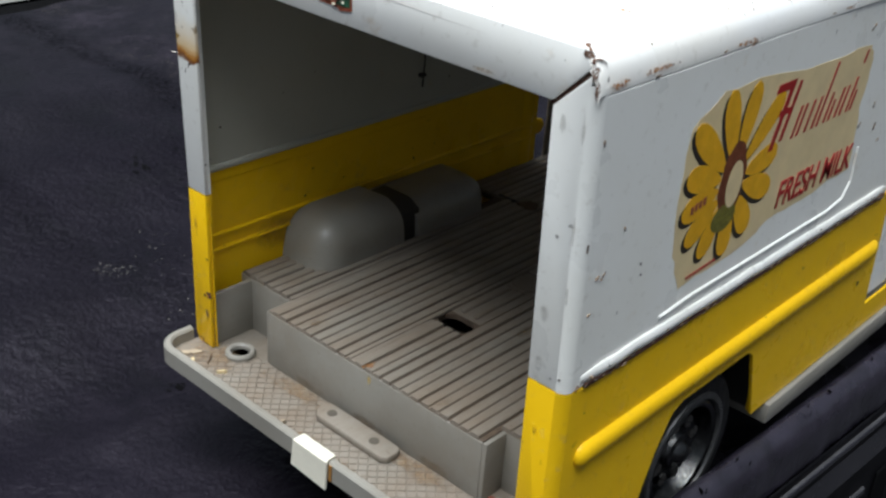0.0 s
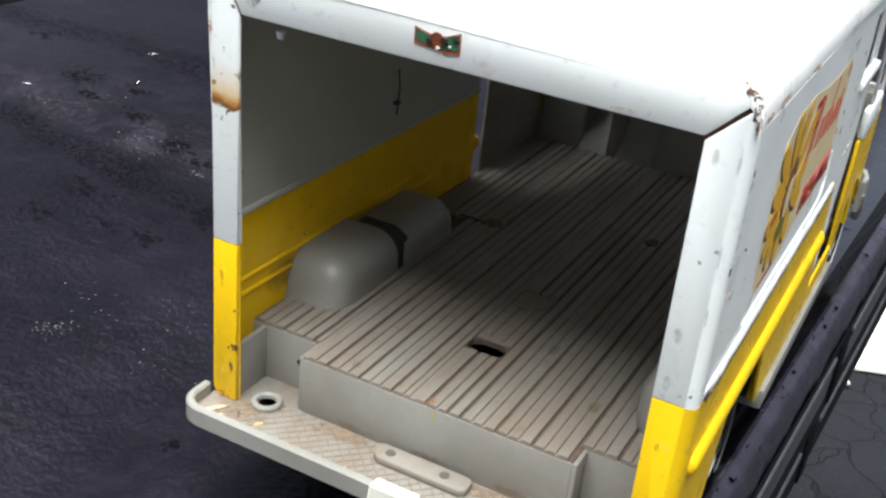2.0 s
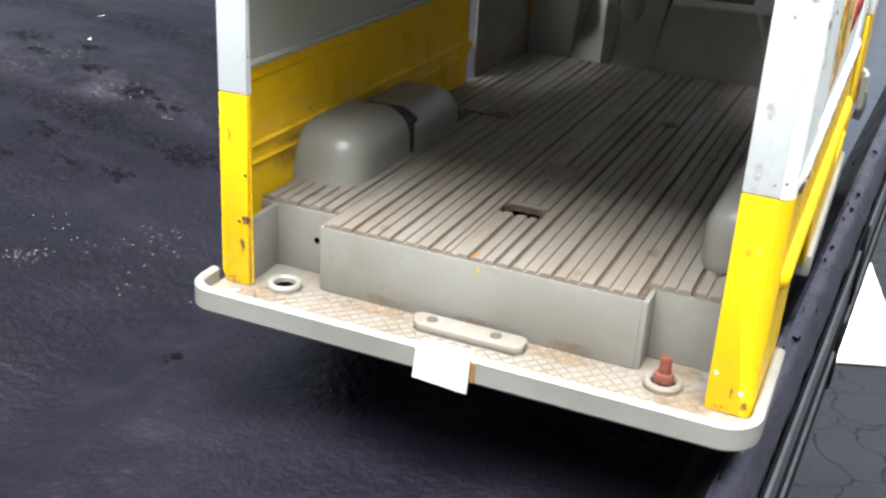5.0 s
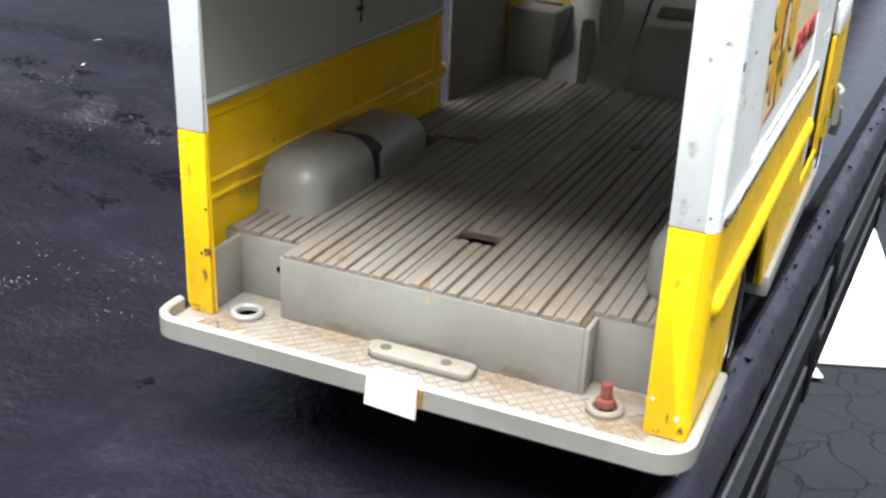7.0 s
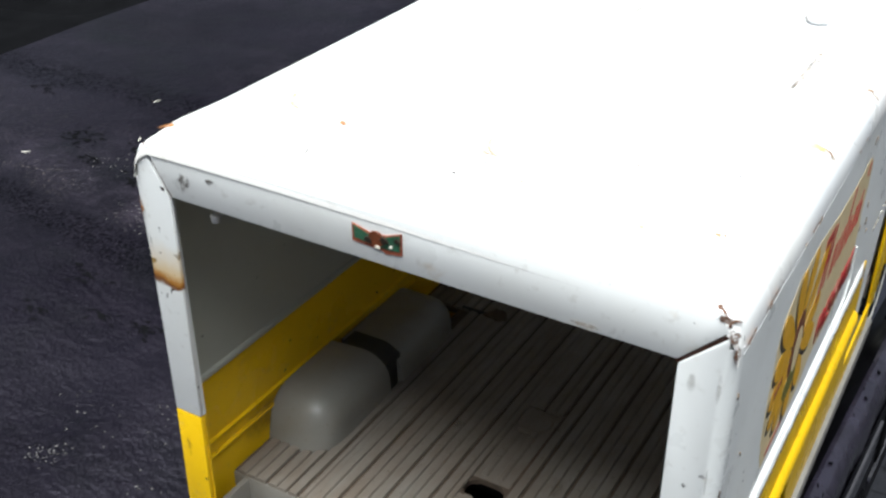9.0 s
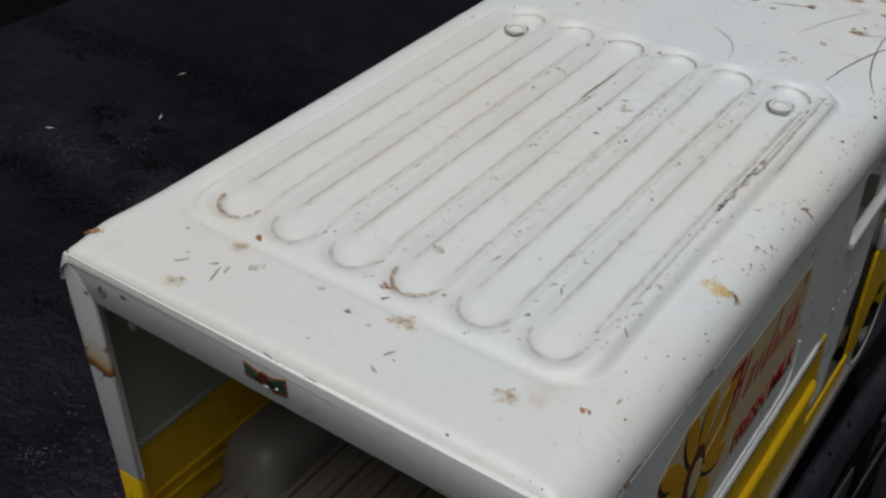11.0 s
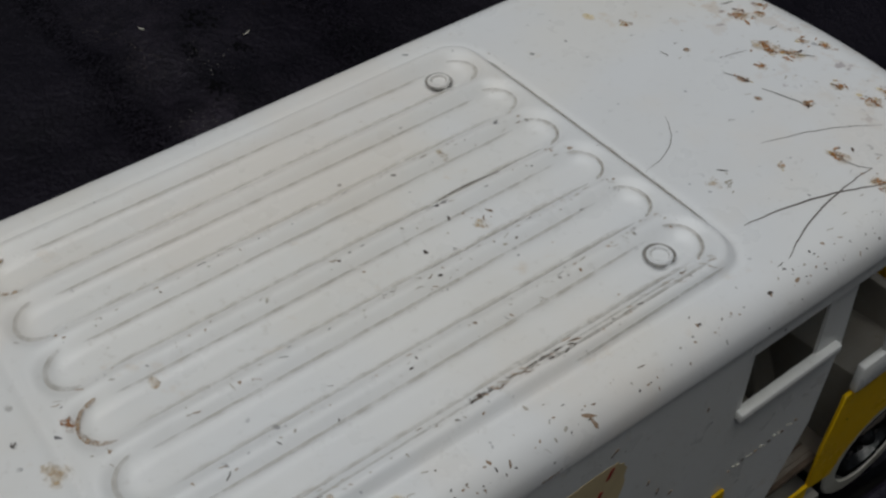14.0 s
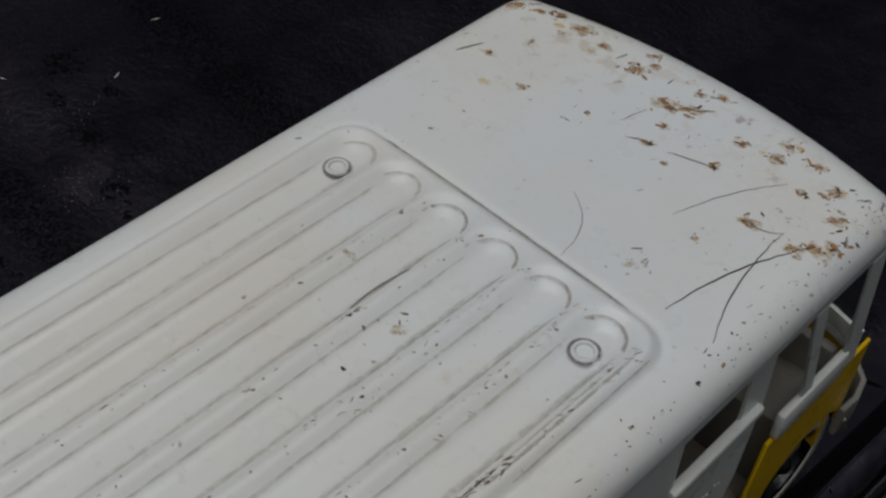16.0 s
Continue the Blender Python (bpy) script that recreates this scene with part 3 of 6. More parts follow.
def build_table():
    t = thing("plastic_table", (-0.34, 0.35, 0.0), "low black weathered plastic table with a ribbed side", "table")
    bm = bmesh.new()
    nx, ny = 110, 260
    rows, border = [], []
    for j in range(ny + 1):
        y = TY0 + (TY1 - TY0) * j / ny
        row = []
        xe = table_edge(y)
        flat = xe - 0.017
        for i in range(nx + 1):
            x = TX0 + (flat - TX0) * i / nx
            row.append(bm.verts.new((x, y, table_height(x, y))))
        # raised and rounded border, nicked along its length
        nick = 0.0010 * noise.noise(Vector((0.0, y * 90, 2.0))) + 0.0008 * noise.noise(Vector((0.0, y * 260, 5.0)))
        base = table_height(flat, y)
        edge = [row[-1].co.copy()]
        for k in range(1, 9):
            f = k / 8
            edge.append(Vector((flat + 0.0115 * f, y, base + (EDGE_Z - base) * smooth_step(f) + nick * f * 0.5)))
        for k in range(1, 7):
            a = radians(15 * k)
            edge.append(Vector((xe - 0.0055 + (0.0055 + nick * 0.8) * math.sin(a), y, EDGE_Z - 0.0075 * (1 - math.cos(a)) + nick * 0.5)))
        border.append(edge)
        row.append(bm.verts.new((flat + 0.0005, y, 0.7440)))
        row.append(bm.verts.new((xe + 0.0002, y, 0.7440)))
        row.append(bm.verts.new((xe + 0.001, y, 0.7300)))
        row.append(bm.verts.new((xe + 0.000, y, 0.6850)))
        row.append(bm.verts.new((TX0 + 0.002, y, 0.6850)))
        row.append(bm.verts.new((TX0, y, 0.7550)))
        rows.append(row)
    n = len(rows[0])
    for a, b in zip(rows, rows[1:]):
        for i in range(n):
            bm.faces.new((a[i], a[(i + 1) % n], b[(i + 1) % n], b[i]))
    bm.faces.new(rows[0])
    bm.faces.new(rows[-1][::-1])
    part("tabletop", bm, black_table, t, "dusty black moulded plastic top")
    for name, pick, mat, label in (("border", slice(0, 8), clean_black, "smooth black rise towards the rim"), ("border_crest", slice(7, 15), border_worn_sheen, "scuffed crest of the rim, sky sheen in its grey")):
        bm = bmesh.new()
        rings = []
        for e in border:
            run = e[pick]
            rings.append([bm.verts.new(p) for p in run] + [bm.verts.new((run[-1].x - 0.0003, run[-1].y, 0.7440)), bm.verts.new((run[0].x + 0.0003, run[0].y, 0.7440))])
        for a, b in zip(rings, rings[1:]):
            for i in range(len(a)):
                bm.faces.new((a[i], a[(i + 1) % len(a)], b[(i + 1) % len(a)], b[i]))
        bm.faces.new(rings[0])
        bm.faces.new(rings[-1][::-1])
        part(name, bm, mat, t, label)

    def side_bar(name, y0, y1, out, z0, z1, mat, label=""):
        a, b = table_edge(y0), table_edge(y1)
        part(name, prism([(a - 0.001, y0), (a + out, y0), (b + out, y1), (b - 0.001, y1)], "z", z0, z1, 0.0005, 1), mat, t, label)

    side_bar("side_wall", TY0 + 0.002, TY1 - 0.002, 0.0008, 0.6875, 0.7440, clean_black)
    # ridges of the side: two rows of long bars, broken by notches
    pitch = 0.205
    for k in range(-3, 4):
        ya = 0.3840 + k * pitch
        a, b = max(ya, TY0 + 0.004), min(ya + 0.177, TY1 - 0.004)
        if b - a > 0.02:
            side_bar("ridge", a, b, 0.0016, 0.7370, 0.7398, black_table)
            # Pale strip in place of the light that catches the ridge's upper edge.
            side_bar("lit_edge", a + 0.001, b - 0.001, 0.0017, 0.7399, 0.7406, lit_ridge, "grey line coloured as the light caught on the ridge")
        a, b = max(ya - 0.024, TY0 + 0.004), min(ya + 0.153, TY1 - 0.004)
        if b - a > 0.02:
            side_bar("ridge", a, b, 0.0016, 0.7060, 0.7088, black_table)
            side_bar("lit_edge", a + 0.001, b - 0.001, 0.0017, 0.7089, 0.7096, lit_ridge, "grey line coloured as the light caught on the ridge")
        if TY0 + 0.05 < ya < TY1:
            # Slots are not cut: black bars carry the shade of the notches.
            side_bar("slot", ya - 0.020, ya - 0.008, 0.0018, 0.7140, 0.7420, tar_black, "black bar for the shade in an upright slot")
            side_bar("slot", ya - 0.044, ya - 0.032, 0.0018, 0.6890, 0.7110, tar_black, "black bar for the shade in an upright slot")
    side_bar("bottom_rim", TY0 + 0.004, TY1 - 0.004, 0.0003, 0.6830, 0.6875, black_table)
    for x in (TX0 + 0.04, -0.17):
        for y in (TY0 + 0.04, TY1 - 0.08):
            part("leg", box(x, x + 0.04, y, y + 0.04, 0.0, 0.69, 0.004), black_table, t)


build_table()

# ---- the toy truck ----
XC, HALF = -0.164, 0.065
XL, XR = XC - HALF, XC + HALF
YR, YF = 0.1550, 0.4075
ROOF, BELT, SILL, DECK, STEP = 0.8955, 0.8225, 0.7725, 0.7920, 0.7740
truck = thing("toy_delivery_truck", (XC, 0.28, 0.747), "worn white and yellow pressed-steel toy milk van, open rear, on table", "toy truck")
SHEET = 0.0010


# roof with its stamped panel
PX0, PX1, PY0, PY1 = -0.2150, -0.1128, 0.1795, 0.3190
GROOVES = [-0.2045 + 0.0162 * k for k in range(6)]


def rounded_box_distance(x, y, cx, cy, hx, hy, r):
    qx, qy = abs(x - cx) - hx + r, abs(y - cy) - hy + r
    return math.hypot(max(qx, 0), max(qy, 0)) + min(max(qx, qy), 0) - r


def front_edge(x):
    u = (x - XC) / HALF
    return YF - 0.009 * u * u


def roof_height(x, y):
    """Crown, raised panel and its six sunk capsules."""
    u = (x - XC) / HALF
    z = ROOF - 0.0006 * u * u
    d = rounded_box_distance(x, y, (PX0 + PX1) / 2, (PY0 + PY1) / 2, (PX1 - PX0) / 2, (PY1 - PY0) / 2, 0.008)
    up = smooth_step(0.5 - d / 0.0032) * smooth_step((y - 0.172) / 0.022)
    z += 0.0021 * up - 0.0004 * math.exp(-((d - 0.0016) / 0.0012) ** 2)
    for gx in GROOVES:
        ends = 0.3150
        dc = rounded_box_distance(x, y, gx, (0.1830 + ends) / 2, 0.0056, (ends - 0.1830) / 2, 0.0056)
        if dc < 0.0045:
            z -= 0.0030 * smooth_step(0.5 - dc / 0.0070)
    for rx in (GROOVES[0], GROOVES[5]):
        dr = math.hypot(x - rx, y - 0.3040)
        if dr < 0.006:
            z += 0.0007 * smooth_step((0.0030 - dr) / 0.0010) - 0.0004 * smooth_step((0.0018 - dr) / 0.0008)
    return z


def shoulder(x, y):
    """Radius of the rolled long edges, tighter at the far rear corner."""
    return 0.0085 - (0.0025 * smooth_step((YR + 0.030 - y) / 0.030) if x < XC else 0.0)


def rear_drop(x, y):
    """The roof folds down into the rear header, more broadly towards the decal side."""
    fold = 0.0030 + 0.0020 * smooth_step((x - XL) / (2 * HALF)) - 0.0022 * smooth_step((x - XR + 0.014) / 0.010)
    back = min(fold, max(0.0, fold - (y - YR + 0.0014)))
    return fold - math.sqrt(max(0.0, fold * fold - back * back))


def roof_width(y):
    """The cab end of the roof is slightly wider."""
    return 1 + 0.018 * smooth_step((y - 0.22) / 0.12)


def build_roof():
    xs = [XL + 0.00001 + 0.0006 * k for k in range(16)]
    inner = np.linspace(XL + 0.0098, XR - 0.0098, 150)
    xs = xs + list(inner) + [2 * XC - x for x in reversed(xs)]
    ys = [YR - 0.0014 + 0.0050 * (1 - math.cos(radians(10 * k))) for k in range(9)] + list(np.linspace(YR + 0.0036, YF - 0.012, 300)) + list(np.linspace(YF - 0.0115, YF, 18))
    bm = bmesh.new()
    rows = []
    for y in ys:
        row = []
        for x in xs:
            s = (y - ys[0]) / (YF - ys[0])
            yy = ys[0] + (front_edge(x) - ys[0]) * s
            r = shoulder(x, y)
            qx = max(0.0, r - min(x - XL, XR - x))
            qf = max(0.0, 0.011 - (front_edge(x) - yy)) * r / 0.011
            l = math.hypot(qx, qf)
            px, py = x, yy
            if l > r:
                k = r / l
                px = x + (qx - qx * k) * (1 if x < XC else -1)
                py = yy - (qf - qf * k) * 0.011 / r
                l = r
            drop = r - math.sqrt(max(0.0, r * r - l * l))
            drop += rear_drop(x, y)
            pull = 0.0026 * smooth_step((YR + 0.014 - py) / 0.014) * smooth_step((XL + 0.02 - px) / 0.02)
            wide = roof_width(py)
            row.append(bm.verts.new((XC + (px - XC) * wide + pull, py, roof_height(px, py) - drop)))
        rows.append(row)
    for a, b in zip(rows, rows[1:]):
        for i in range(len(xs) - 1):
            bm.faces.new((a[i], a[i + 1], b[i + 1], b[i]))
    # turned-down rim at both sides and in front, then the inner skin
    for chain, low in ((([row[0] for row in rows]), 0.8857), ([row[-1] for row in rows], 0.8857), (rows[-1], 0.8800)):
        under = [bm.verts.new((v.co.x, v.co.y, low)) for v in chain]
        for i in range(len(chain) - 1):
            bm.faces.new((chain[i], chain[i + 1], under[i + 1], under[i]))
    roof = part("roof", bm, roof_paint, truck, "white steel roof with a stamped ribbed panel, scratched and rusted towards the front", 60)
    part("roof_lining", box(XL + 0.0045, XR - 0.0045, YR + 0.0030, YF - 0.020, 0.8905, 0.8918), inner_shade_paint, truck)
    for rx in (GROOVES[0], GROOVES[5]):
        part("rivet", lathe([(0.0029, -0.0002), (0.0030, 0.0006), (0.0027, 0.0010), (0.0022, 0.0009), (0.0019, 0.0003), (0.0, 0.0002)], (rx, 0.3040, ROOF - 0.0004), "z", 28, False), roof_paint, roof)
        for rr, w, mat in ((0.0032, 0.0017, soft_line), (0.0021, 0.0008, soft_crease)):
            ring = [(rx + rr * math.cos(2 * math.pi * k / 32), 0.3040 + rr * math.sin(2 * math.pi * k / 32), ROOF + (0.00012 if rr > 0.003 else 0.0004)) for k in range(33)]
            part("dirt_ring", strip(ring, w), mat, roof, "dark dirt round the rivet", 0)
    return roof


roof = build_roof()


# side walls
def side_walls(s):
    """s = 1: the side with the decal; s = -1: the far side."""
    xo = XC + s * HALF + (0.0012 if s < 0 else 0.0)
    xi = xo - s * SHEET
    a, b = min(xo, xi), max(xo, xi)
    wall_end = 0.3105 if s > 0 else 0.3082
    y_rear = YR + (0.0016 if s > 0 else 0.0004)
    upper = part("side_panel", prism([(y_rear, BELT), (wall_end, BELT), (wall_end, 0.8855), (y_rear, 0.8855)], "x", a, b, 0.0002, 1), white_paint, truck, "white enamelled upper side panel")
    l1, l2 = sorted((xi, xi - s * 0.0003))
    part("inner_shade_skin", prism([(YR + 0.0010, 0.8256), (wall_end - 0.0005, 0.8256), (wall_end - 0.0005, 0.8850), (YR + 0.0010, 0.8850)], "x", l1, l2), inner_shade_paint, upper, "greyish inner side of the white panel, inner shade in its colour")
    part("inner_yellow", prism([(YR + 0.0010, BELT - 0.0002), (wall_end - 0.0005, BELT - 0.0002), (wall_end - 0.0005, 0.8254), (YR + 0.0010, 0.8254)], "x", l1, l2), yellow_paint, upper)
    xe = xi - s * 0.0002
    part("inner_fold", sweep([(xe, YR + 0.0050, 0.8262), (xe, 0.23, 0.8262), (xe, wall_end - 0.0007, 0.8262)], round_section(0.0009, 0.0011, 8)), inner_shade_paint, upper)
    for zz in (0.8058, 0.8012):
        part("inner_crease", sweep([(xi, YR + 0.0055, zz), (xi, 0.23, zz), (xi, wall_end - 0.0010, zz)], round_section(0.0007, 0.0007, 8)), yellow_paint, upper)
    # rolled ledge over the belt
    n = 24
    first = 0.1605 if s > 0 else 0.1760
    path = [(xo + s * 0.0002, first + (0.3085 - first) * k / n, 0.8246 + 0.0006 * noise.noise(Vector((s, k * 0.7, 0))) * 0.5) for k in range(n + 1)]
    ledge = sweep(path, round_section(0.0007, 0.0015, 10))
    for v in ledge.verts:
        v.co.z += 0.00025 * noise.noise(Vector((s, v.co.y * 220, 0.0)))
        v.co.x += s * 0.0002 * noise.noise(Vector((s, v.co.y * 160, 7.0)))
    for v in ledge.verts:
        e = min(v.co.y - first + 0.0001, 0.3086 - v.co.y)
        if e < 0.004:
            v.co.x, v.co.z = xo + (v.co.x - xo) * 0.2, 0.8246 + (v.co.z - 0.8246) * 0.6
    part("belt_ledge", ledge, white_paint, upper, "rolled white ledge with chipped edge")
    crease = [(xo, 0.1880, 0.8284), (xo, 0.2000, 0.8292), (xo, 0.2680, 0.8294), (xo, 0.2765, 0.8306), (xo, 0.2798, 0.8350), (xo, 0.2792, 0.8450)]
    part("stamped_crease", sweep(crease, round_section(0.00045, 0.00045, 8), Vector((1, 0, 0))), white_paint, upper)
    # Brown strip stands for the shaded gap below the ledge.
    part("belt_gap_line", box(*sorted((xo - s * 0.0002, xo + s * 0.0006)), 0.1620, 0.3085, 0.8222, 0.8232), rust_edge, upper, "dark line under the ledge, the gap's shade in its colour")
    # yellow lower side with its wheel arch
    arch = [(0.1930, SILL), (0.1985, 0.7870), (0.2035, 0.7955), (0.2080, 0.7972), (0.2395, 0.7972), (0.2425, 0.7950), (0.2500, SILL)]
    end = (0.3195, 0.3160) if s > 0 else (0.3100, 0.3088)
    low = [(y_rear, SILL), *arch, (0.3620, SILL), (0.3620, 0.7815), (end[0], 0.7815), (end[1], BELT - 0.0003), (y_rear, BELT - 0.0003)]
    lower = part("lower_panel", prism(low, "x", a, b, 0.0002, 1), yellow_paint, truck, "yellow enamelled lower side panel")
    b0 = 0.1625 if s > 0 else 0.1780
    stations = [b0, b0 + 0.0003, b0 + 0.0010, b0 + 0.0023, b0 + 0.0075, 0.24, 0.307, 0.3122, 0.3135, 0.3142, 0.3145]
    path = [(xo, y, 0.8035) for y in stations]
    bead = sweep(path, round_section(0.0018, 0.0030, 12))
    for v in bead.verts:
        e = max(0.0, min(v.co.y - b0, 0.3145 - v.co.y))
        k = math.sqrt(max(0.05, 1 - max(0.0, 1 - e / 0.0024) ** 2))
        v.co.z = 0.8035 + (v.co.z - 0.8035) * k
        v.co.x = xo + (v.co.x - xo) * (k if (v.co.x - xo) * s > 0 else 0.25)
    part("bead", bead, yellow_paint, lower, "pressed yellow bead")
    part("arch_flange", box(*sorted((xo - s * 0.0024, xo - s * 0.0002)), 0.2505, 0.2530, SILL, 0.7955, 0.0007), yellow_paint, lower)
    part("arch_flange", box(*sorted((xo - s * 0.009, xo - s * 0.0012)), 0.2045, 0.2415, 0.7972, 0.7982, 0.0003), yellow_paint, lower)
    # front fender
    fend = [(0.3620, SILL + 0.006), (0.3735, SILL + 0.0040)] + arc(0.3980, 0.7715, 0.0245, 165, 15, 12) + [(0.4190, 0.7800), (0.4190, BELT), (0.3645, BELT), (0.3620, 0.8000)]
    x1, x2 = sorted((xo - s * 0.0002, xo - s * 0.0014))
    part("front_fender", prism(fend, "x", x1, x2, 0.0003, 1), yellow_paint, truck, "yellow front fender with wheel arch")
    # running board
    part("running_board", box(*sorted((xo - s * 0.012, xo + s * 0.0014)), 0.2585, 0.3690, 0.7655, 0.7722, 0.0008), plastic_pale, truck, "pale grey plastic running board")
    # cab: slid door leaf with its window, posts
    xd0, xd1 = sorted((xo - s * 0.0012, xo - s * 0.0022))
    leaf_low = [(0.3108, 0.7830), (0.3370, 0.7830), (0.3500, 0.8220), (0.3520, 0.8545), (0.3108, 0.8545)]
    if s < 0:
        leaf_low = [(0.3140, 0.7830), (0.3690, 0.7830), (0.3690, 0.8545), (0.3140, 0.8545)]
        part("jamb_strip", box(XL + 0.0024, XL + 0.0032, 0.3142, 0.3222, 0.7910, 0.8540), plastic_dirty, truck)
        for mat, z0, z1 in ((yellow_paint, 0.7800, 0.8252), (inner_shade_paint, 0.8256, 0.8850)):
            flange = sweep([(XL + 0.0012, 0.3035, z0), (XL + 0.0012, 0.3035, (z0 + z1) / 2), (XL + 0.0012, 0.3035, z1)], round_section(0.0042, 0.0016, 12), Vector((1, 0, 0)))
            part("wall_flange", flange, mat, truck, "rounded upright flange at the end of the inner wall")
    door = part("cab_door", prism(leaf_low, "x", xd0, xd1, 0.0002, 1), white_paint if s > 0 else plastic_dirty, truck, "white sliding cab door standing half open")
    front = [(0.3410, 0.8546), (0.3520, 0.8546), (0.3500, 0.8788), (0.3400, 0.8788)] if s > 0 else [(0.3460, 0.8546), (0.3530, 0.8546), (0.3560, 0.8788), (0.3485, 0.8788)]
    part("door_post", prism(front, "x", xd0, xd1, 0.0002, 1), white_paint, door)
    part("door_post", prism([(0.3106, 0.8546), (0.3142, 0.8546), (0.3142, 0.8788), (0.3106, 0.8788)], "x", xd0, xd1, 0.0002, 1), white_paint, door)
    if s < 0:
        part("window_pane", prism([(0.3170, 0.8546), (0.3690, 0.8546), (0.3690, 0.8838), (0.3170, 0.8838)], "x", xd0 + 0.0003, xd1 - 0.0003), clear, door, "clear plastic pane").visible_shadow = False
        part("quarter_pane", prism([(0.3720, 0.8342), (0.4000, 0.8342), (0.3910, 0.8786), (0.3695, 0.8786)], "x", xd0 + 0.0003, xd1 - 0.0003), clear, door).visible_shadow = False
    part("window_sill", box(*sorted((xo - s * 0.0022, xo + s * 0.0009)), 0.3125, 0.3490, 0.8540, 0.8572, 0.0008), white_paint, door, "rolled white window sill")
    x1, x2 = sorted((xo, xo - s * 0.0010))
    part("cab_header", prism([(0.3105, 0.8790), (0.3960, 0.8790), (0.3945, 0.8855), (0.3105, 0.8855)], "x", x1, x2, 0.0002, 1), white_paint, truck)
    pillar = [(0.3760, 0.8340), (0.3815, 0.8340), (0.3690, 0.8788), (0.3635, 0.8788)] if s > 0 else [(0.3620, 0.8340), (0.3720, 0.8340), (0.3690, 0.8788), (0.3605, 0.8788)]
    part("front_post", prism(pillar, "x", x1, x2, 0.0003, 1), white_paint, truck)
    part("front_post", prism([(0.4005, BELT + 0.0002), (0.4090, BELT + 0.0002), (0.3965, 0.8788), (0.3890, 0.8788)], "x", x1, x2, 0.0003, 1), white_paint, truck)
    part("quarter_sill", box(*sorted((xo - s * 0.0020, xo + s * 0.0008)), 0.3668, 0.4003, BELT + 0.0002, 0.8338, 0.0010), white_paint, truck, "rolled white sill under the quarter window")
    return upper, lower, door


right_upper, right_lower, right_door = side_walls(1)
side_walls(-1)


# rear frame
def rear_frame():
    y0, y1 = YR - 0.0006, YR + 0.0006
    head = [(XL + 0.0058, 0.8938), (XR - 0.0040, 0.8936), (XR - 0.0022, 0.8903), (XR - 0.0100, 0.8824), (XL + 0.0117, 0.8831)]
    header = part("rear_header", prism(head, "y", y0, y1, 0.0003, 2), white_paint, truck, "white rear header with mitred corners")
    for s in (-1, 1):
        e = XC + s * HALF + (0.0012 if s < 0 else 0.0)
        w = 0.0098 if s > 0 else 0.0076
        i = e - s * w
        lean = 0.0013 if s < 0 else 0.0
        top = 0.8828 if s < 0 else 0.8815
        roll = 0.0026 if s > 0 else 0.0
        lap = e - roll + (0.0004 if s > 0 else 0.0)
        post = [(lap, BELT), (i, BELT), (i - s * (0.0022 if s < 0 else 0.0), top), (e - s * (0.0040 + lean * 0.5), 0.8928), (e - s * (0.0022 + lean), 0.8910), (e - s * (0.0008 + lean), 0.8886), (e - s * lean, 0.8850)]
        if s > 0:
            post[3:] = [(e - 0.0015, 0.8896), (e - 0.0018, 0.8880), (lap, 0.8850)]
        if s < 0:
            post[3:] = [(XL + 0.0050, 0.8938), (XL + 0.0040, 0.8922), (XL + 0.0033, 0.8900), (XL + 0.0029, 0.8850)]
        part("rear_post", prism(post, "y", y0, y1, 0.0003, 2), white_paint if s > 0 else stained_paint, truck, "white rear corner post with rust spots")
        out = 0.0006 if s < 0 else 0.0
        low = [(lap, BELT - 0.0002), (i, BELT - 0.0002), (i + s * out, 0.7742), (lap + s * (out - 0.0012 * (s < 0)), 0.7742), (lap + s * out, 0.7765)]
        part("rear_post_base", prism(low, "y", y0, y1, 0.0003, 2), yellow_paint, truck, "yellow foot of the rear corner post")
        mit = [(e - s * 0.0036, 0.8925), (e - s * 0.0048, 0.8934), (e - s * (w + 0.0005), 0.8824), (e - s * (w - 0.0003), 0.8811)]
        if s > 0:
            mit = [(e - 0.0026, 0.8905), (e - 0.0014, 0.8895), (e - 0.0094, 0.8810), (e - 0.0106, 0.8820)]
        if s < 0:
            mit = [(XL + 0.0046, 0.8934), (XL + 0.0061, 0.8938), (XL + 0.0120, 0.8833), (XL + 0.0107, 0.8823)]
        part("mitre_seam", prism(mit, "y", YR + 0.0000, YR + 0.0009), rust_edge, truck, "dark rusty seam")
        for mat, z0, z1 in ((yellow_paint, 0.7745, BELT - 0.0002), (white_paint, BELT, 0.8800)):
            part("side_return", box(*sorted((i, i + s * 0.0004)), YR + 0.0006, YR + 0.0030, z0, z1), mat, truck)
        if s > 0:
            # sheet rolled round from the rear face into the side
            outer, inner = arc(e - roll, y0 + roll, roll, 270, 360, 8), arc(e - roll, y0 + roll, roll - 0.0010, 360, 270, 8)
            for mat, z0, z1 in ((yellow_paint, 0.7742, BELT - 0.0002), (white_paint, BELT, 0.8872)):
                part("corner_roll", prism(outer + inner, "z", z0, z1), mat, truck, "rounded sheet corner")
    return header


rear_header = rear_frame()


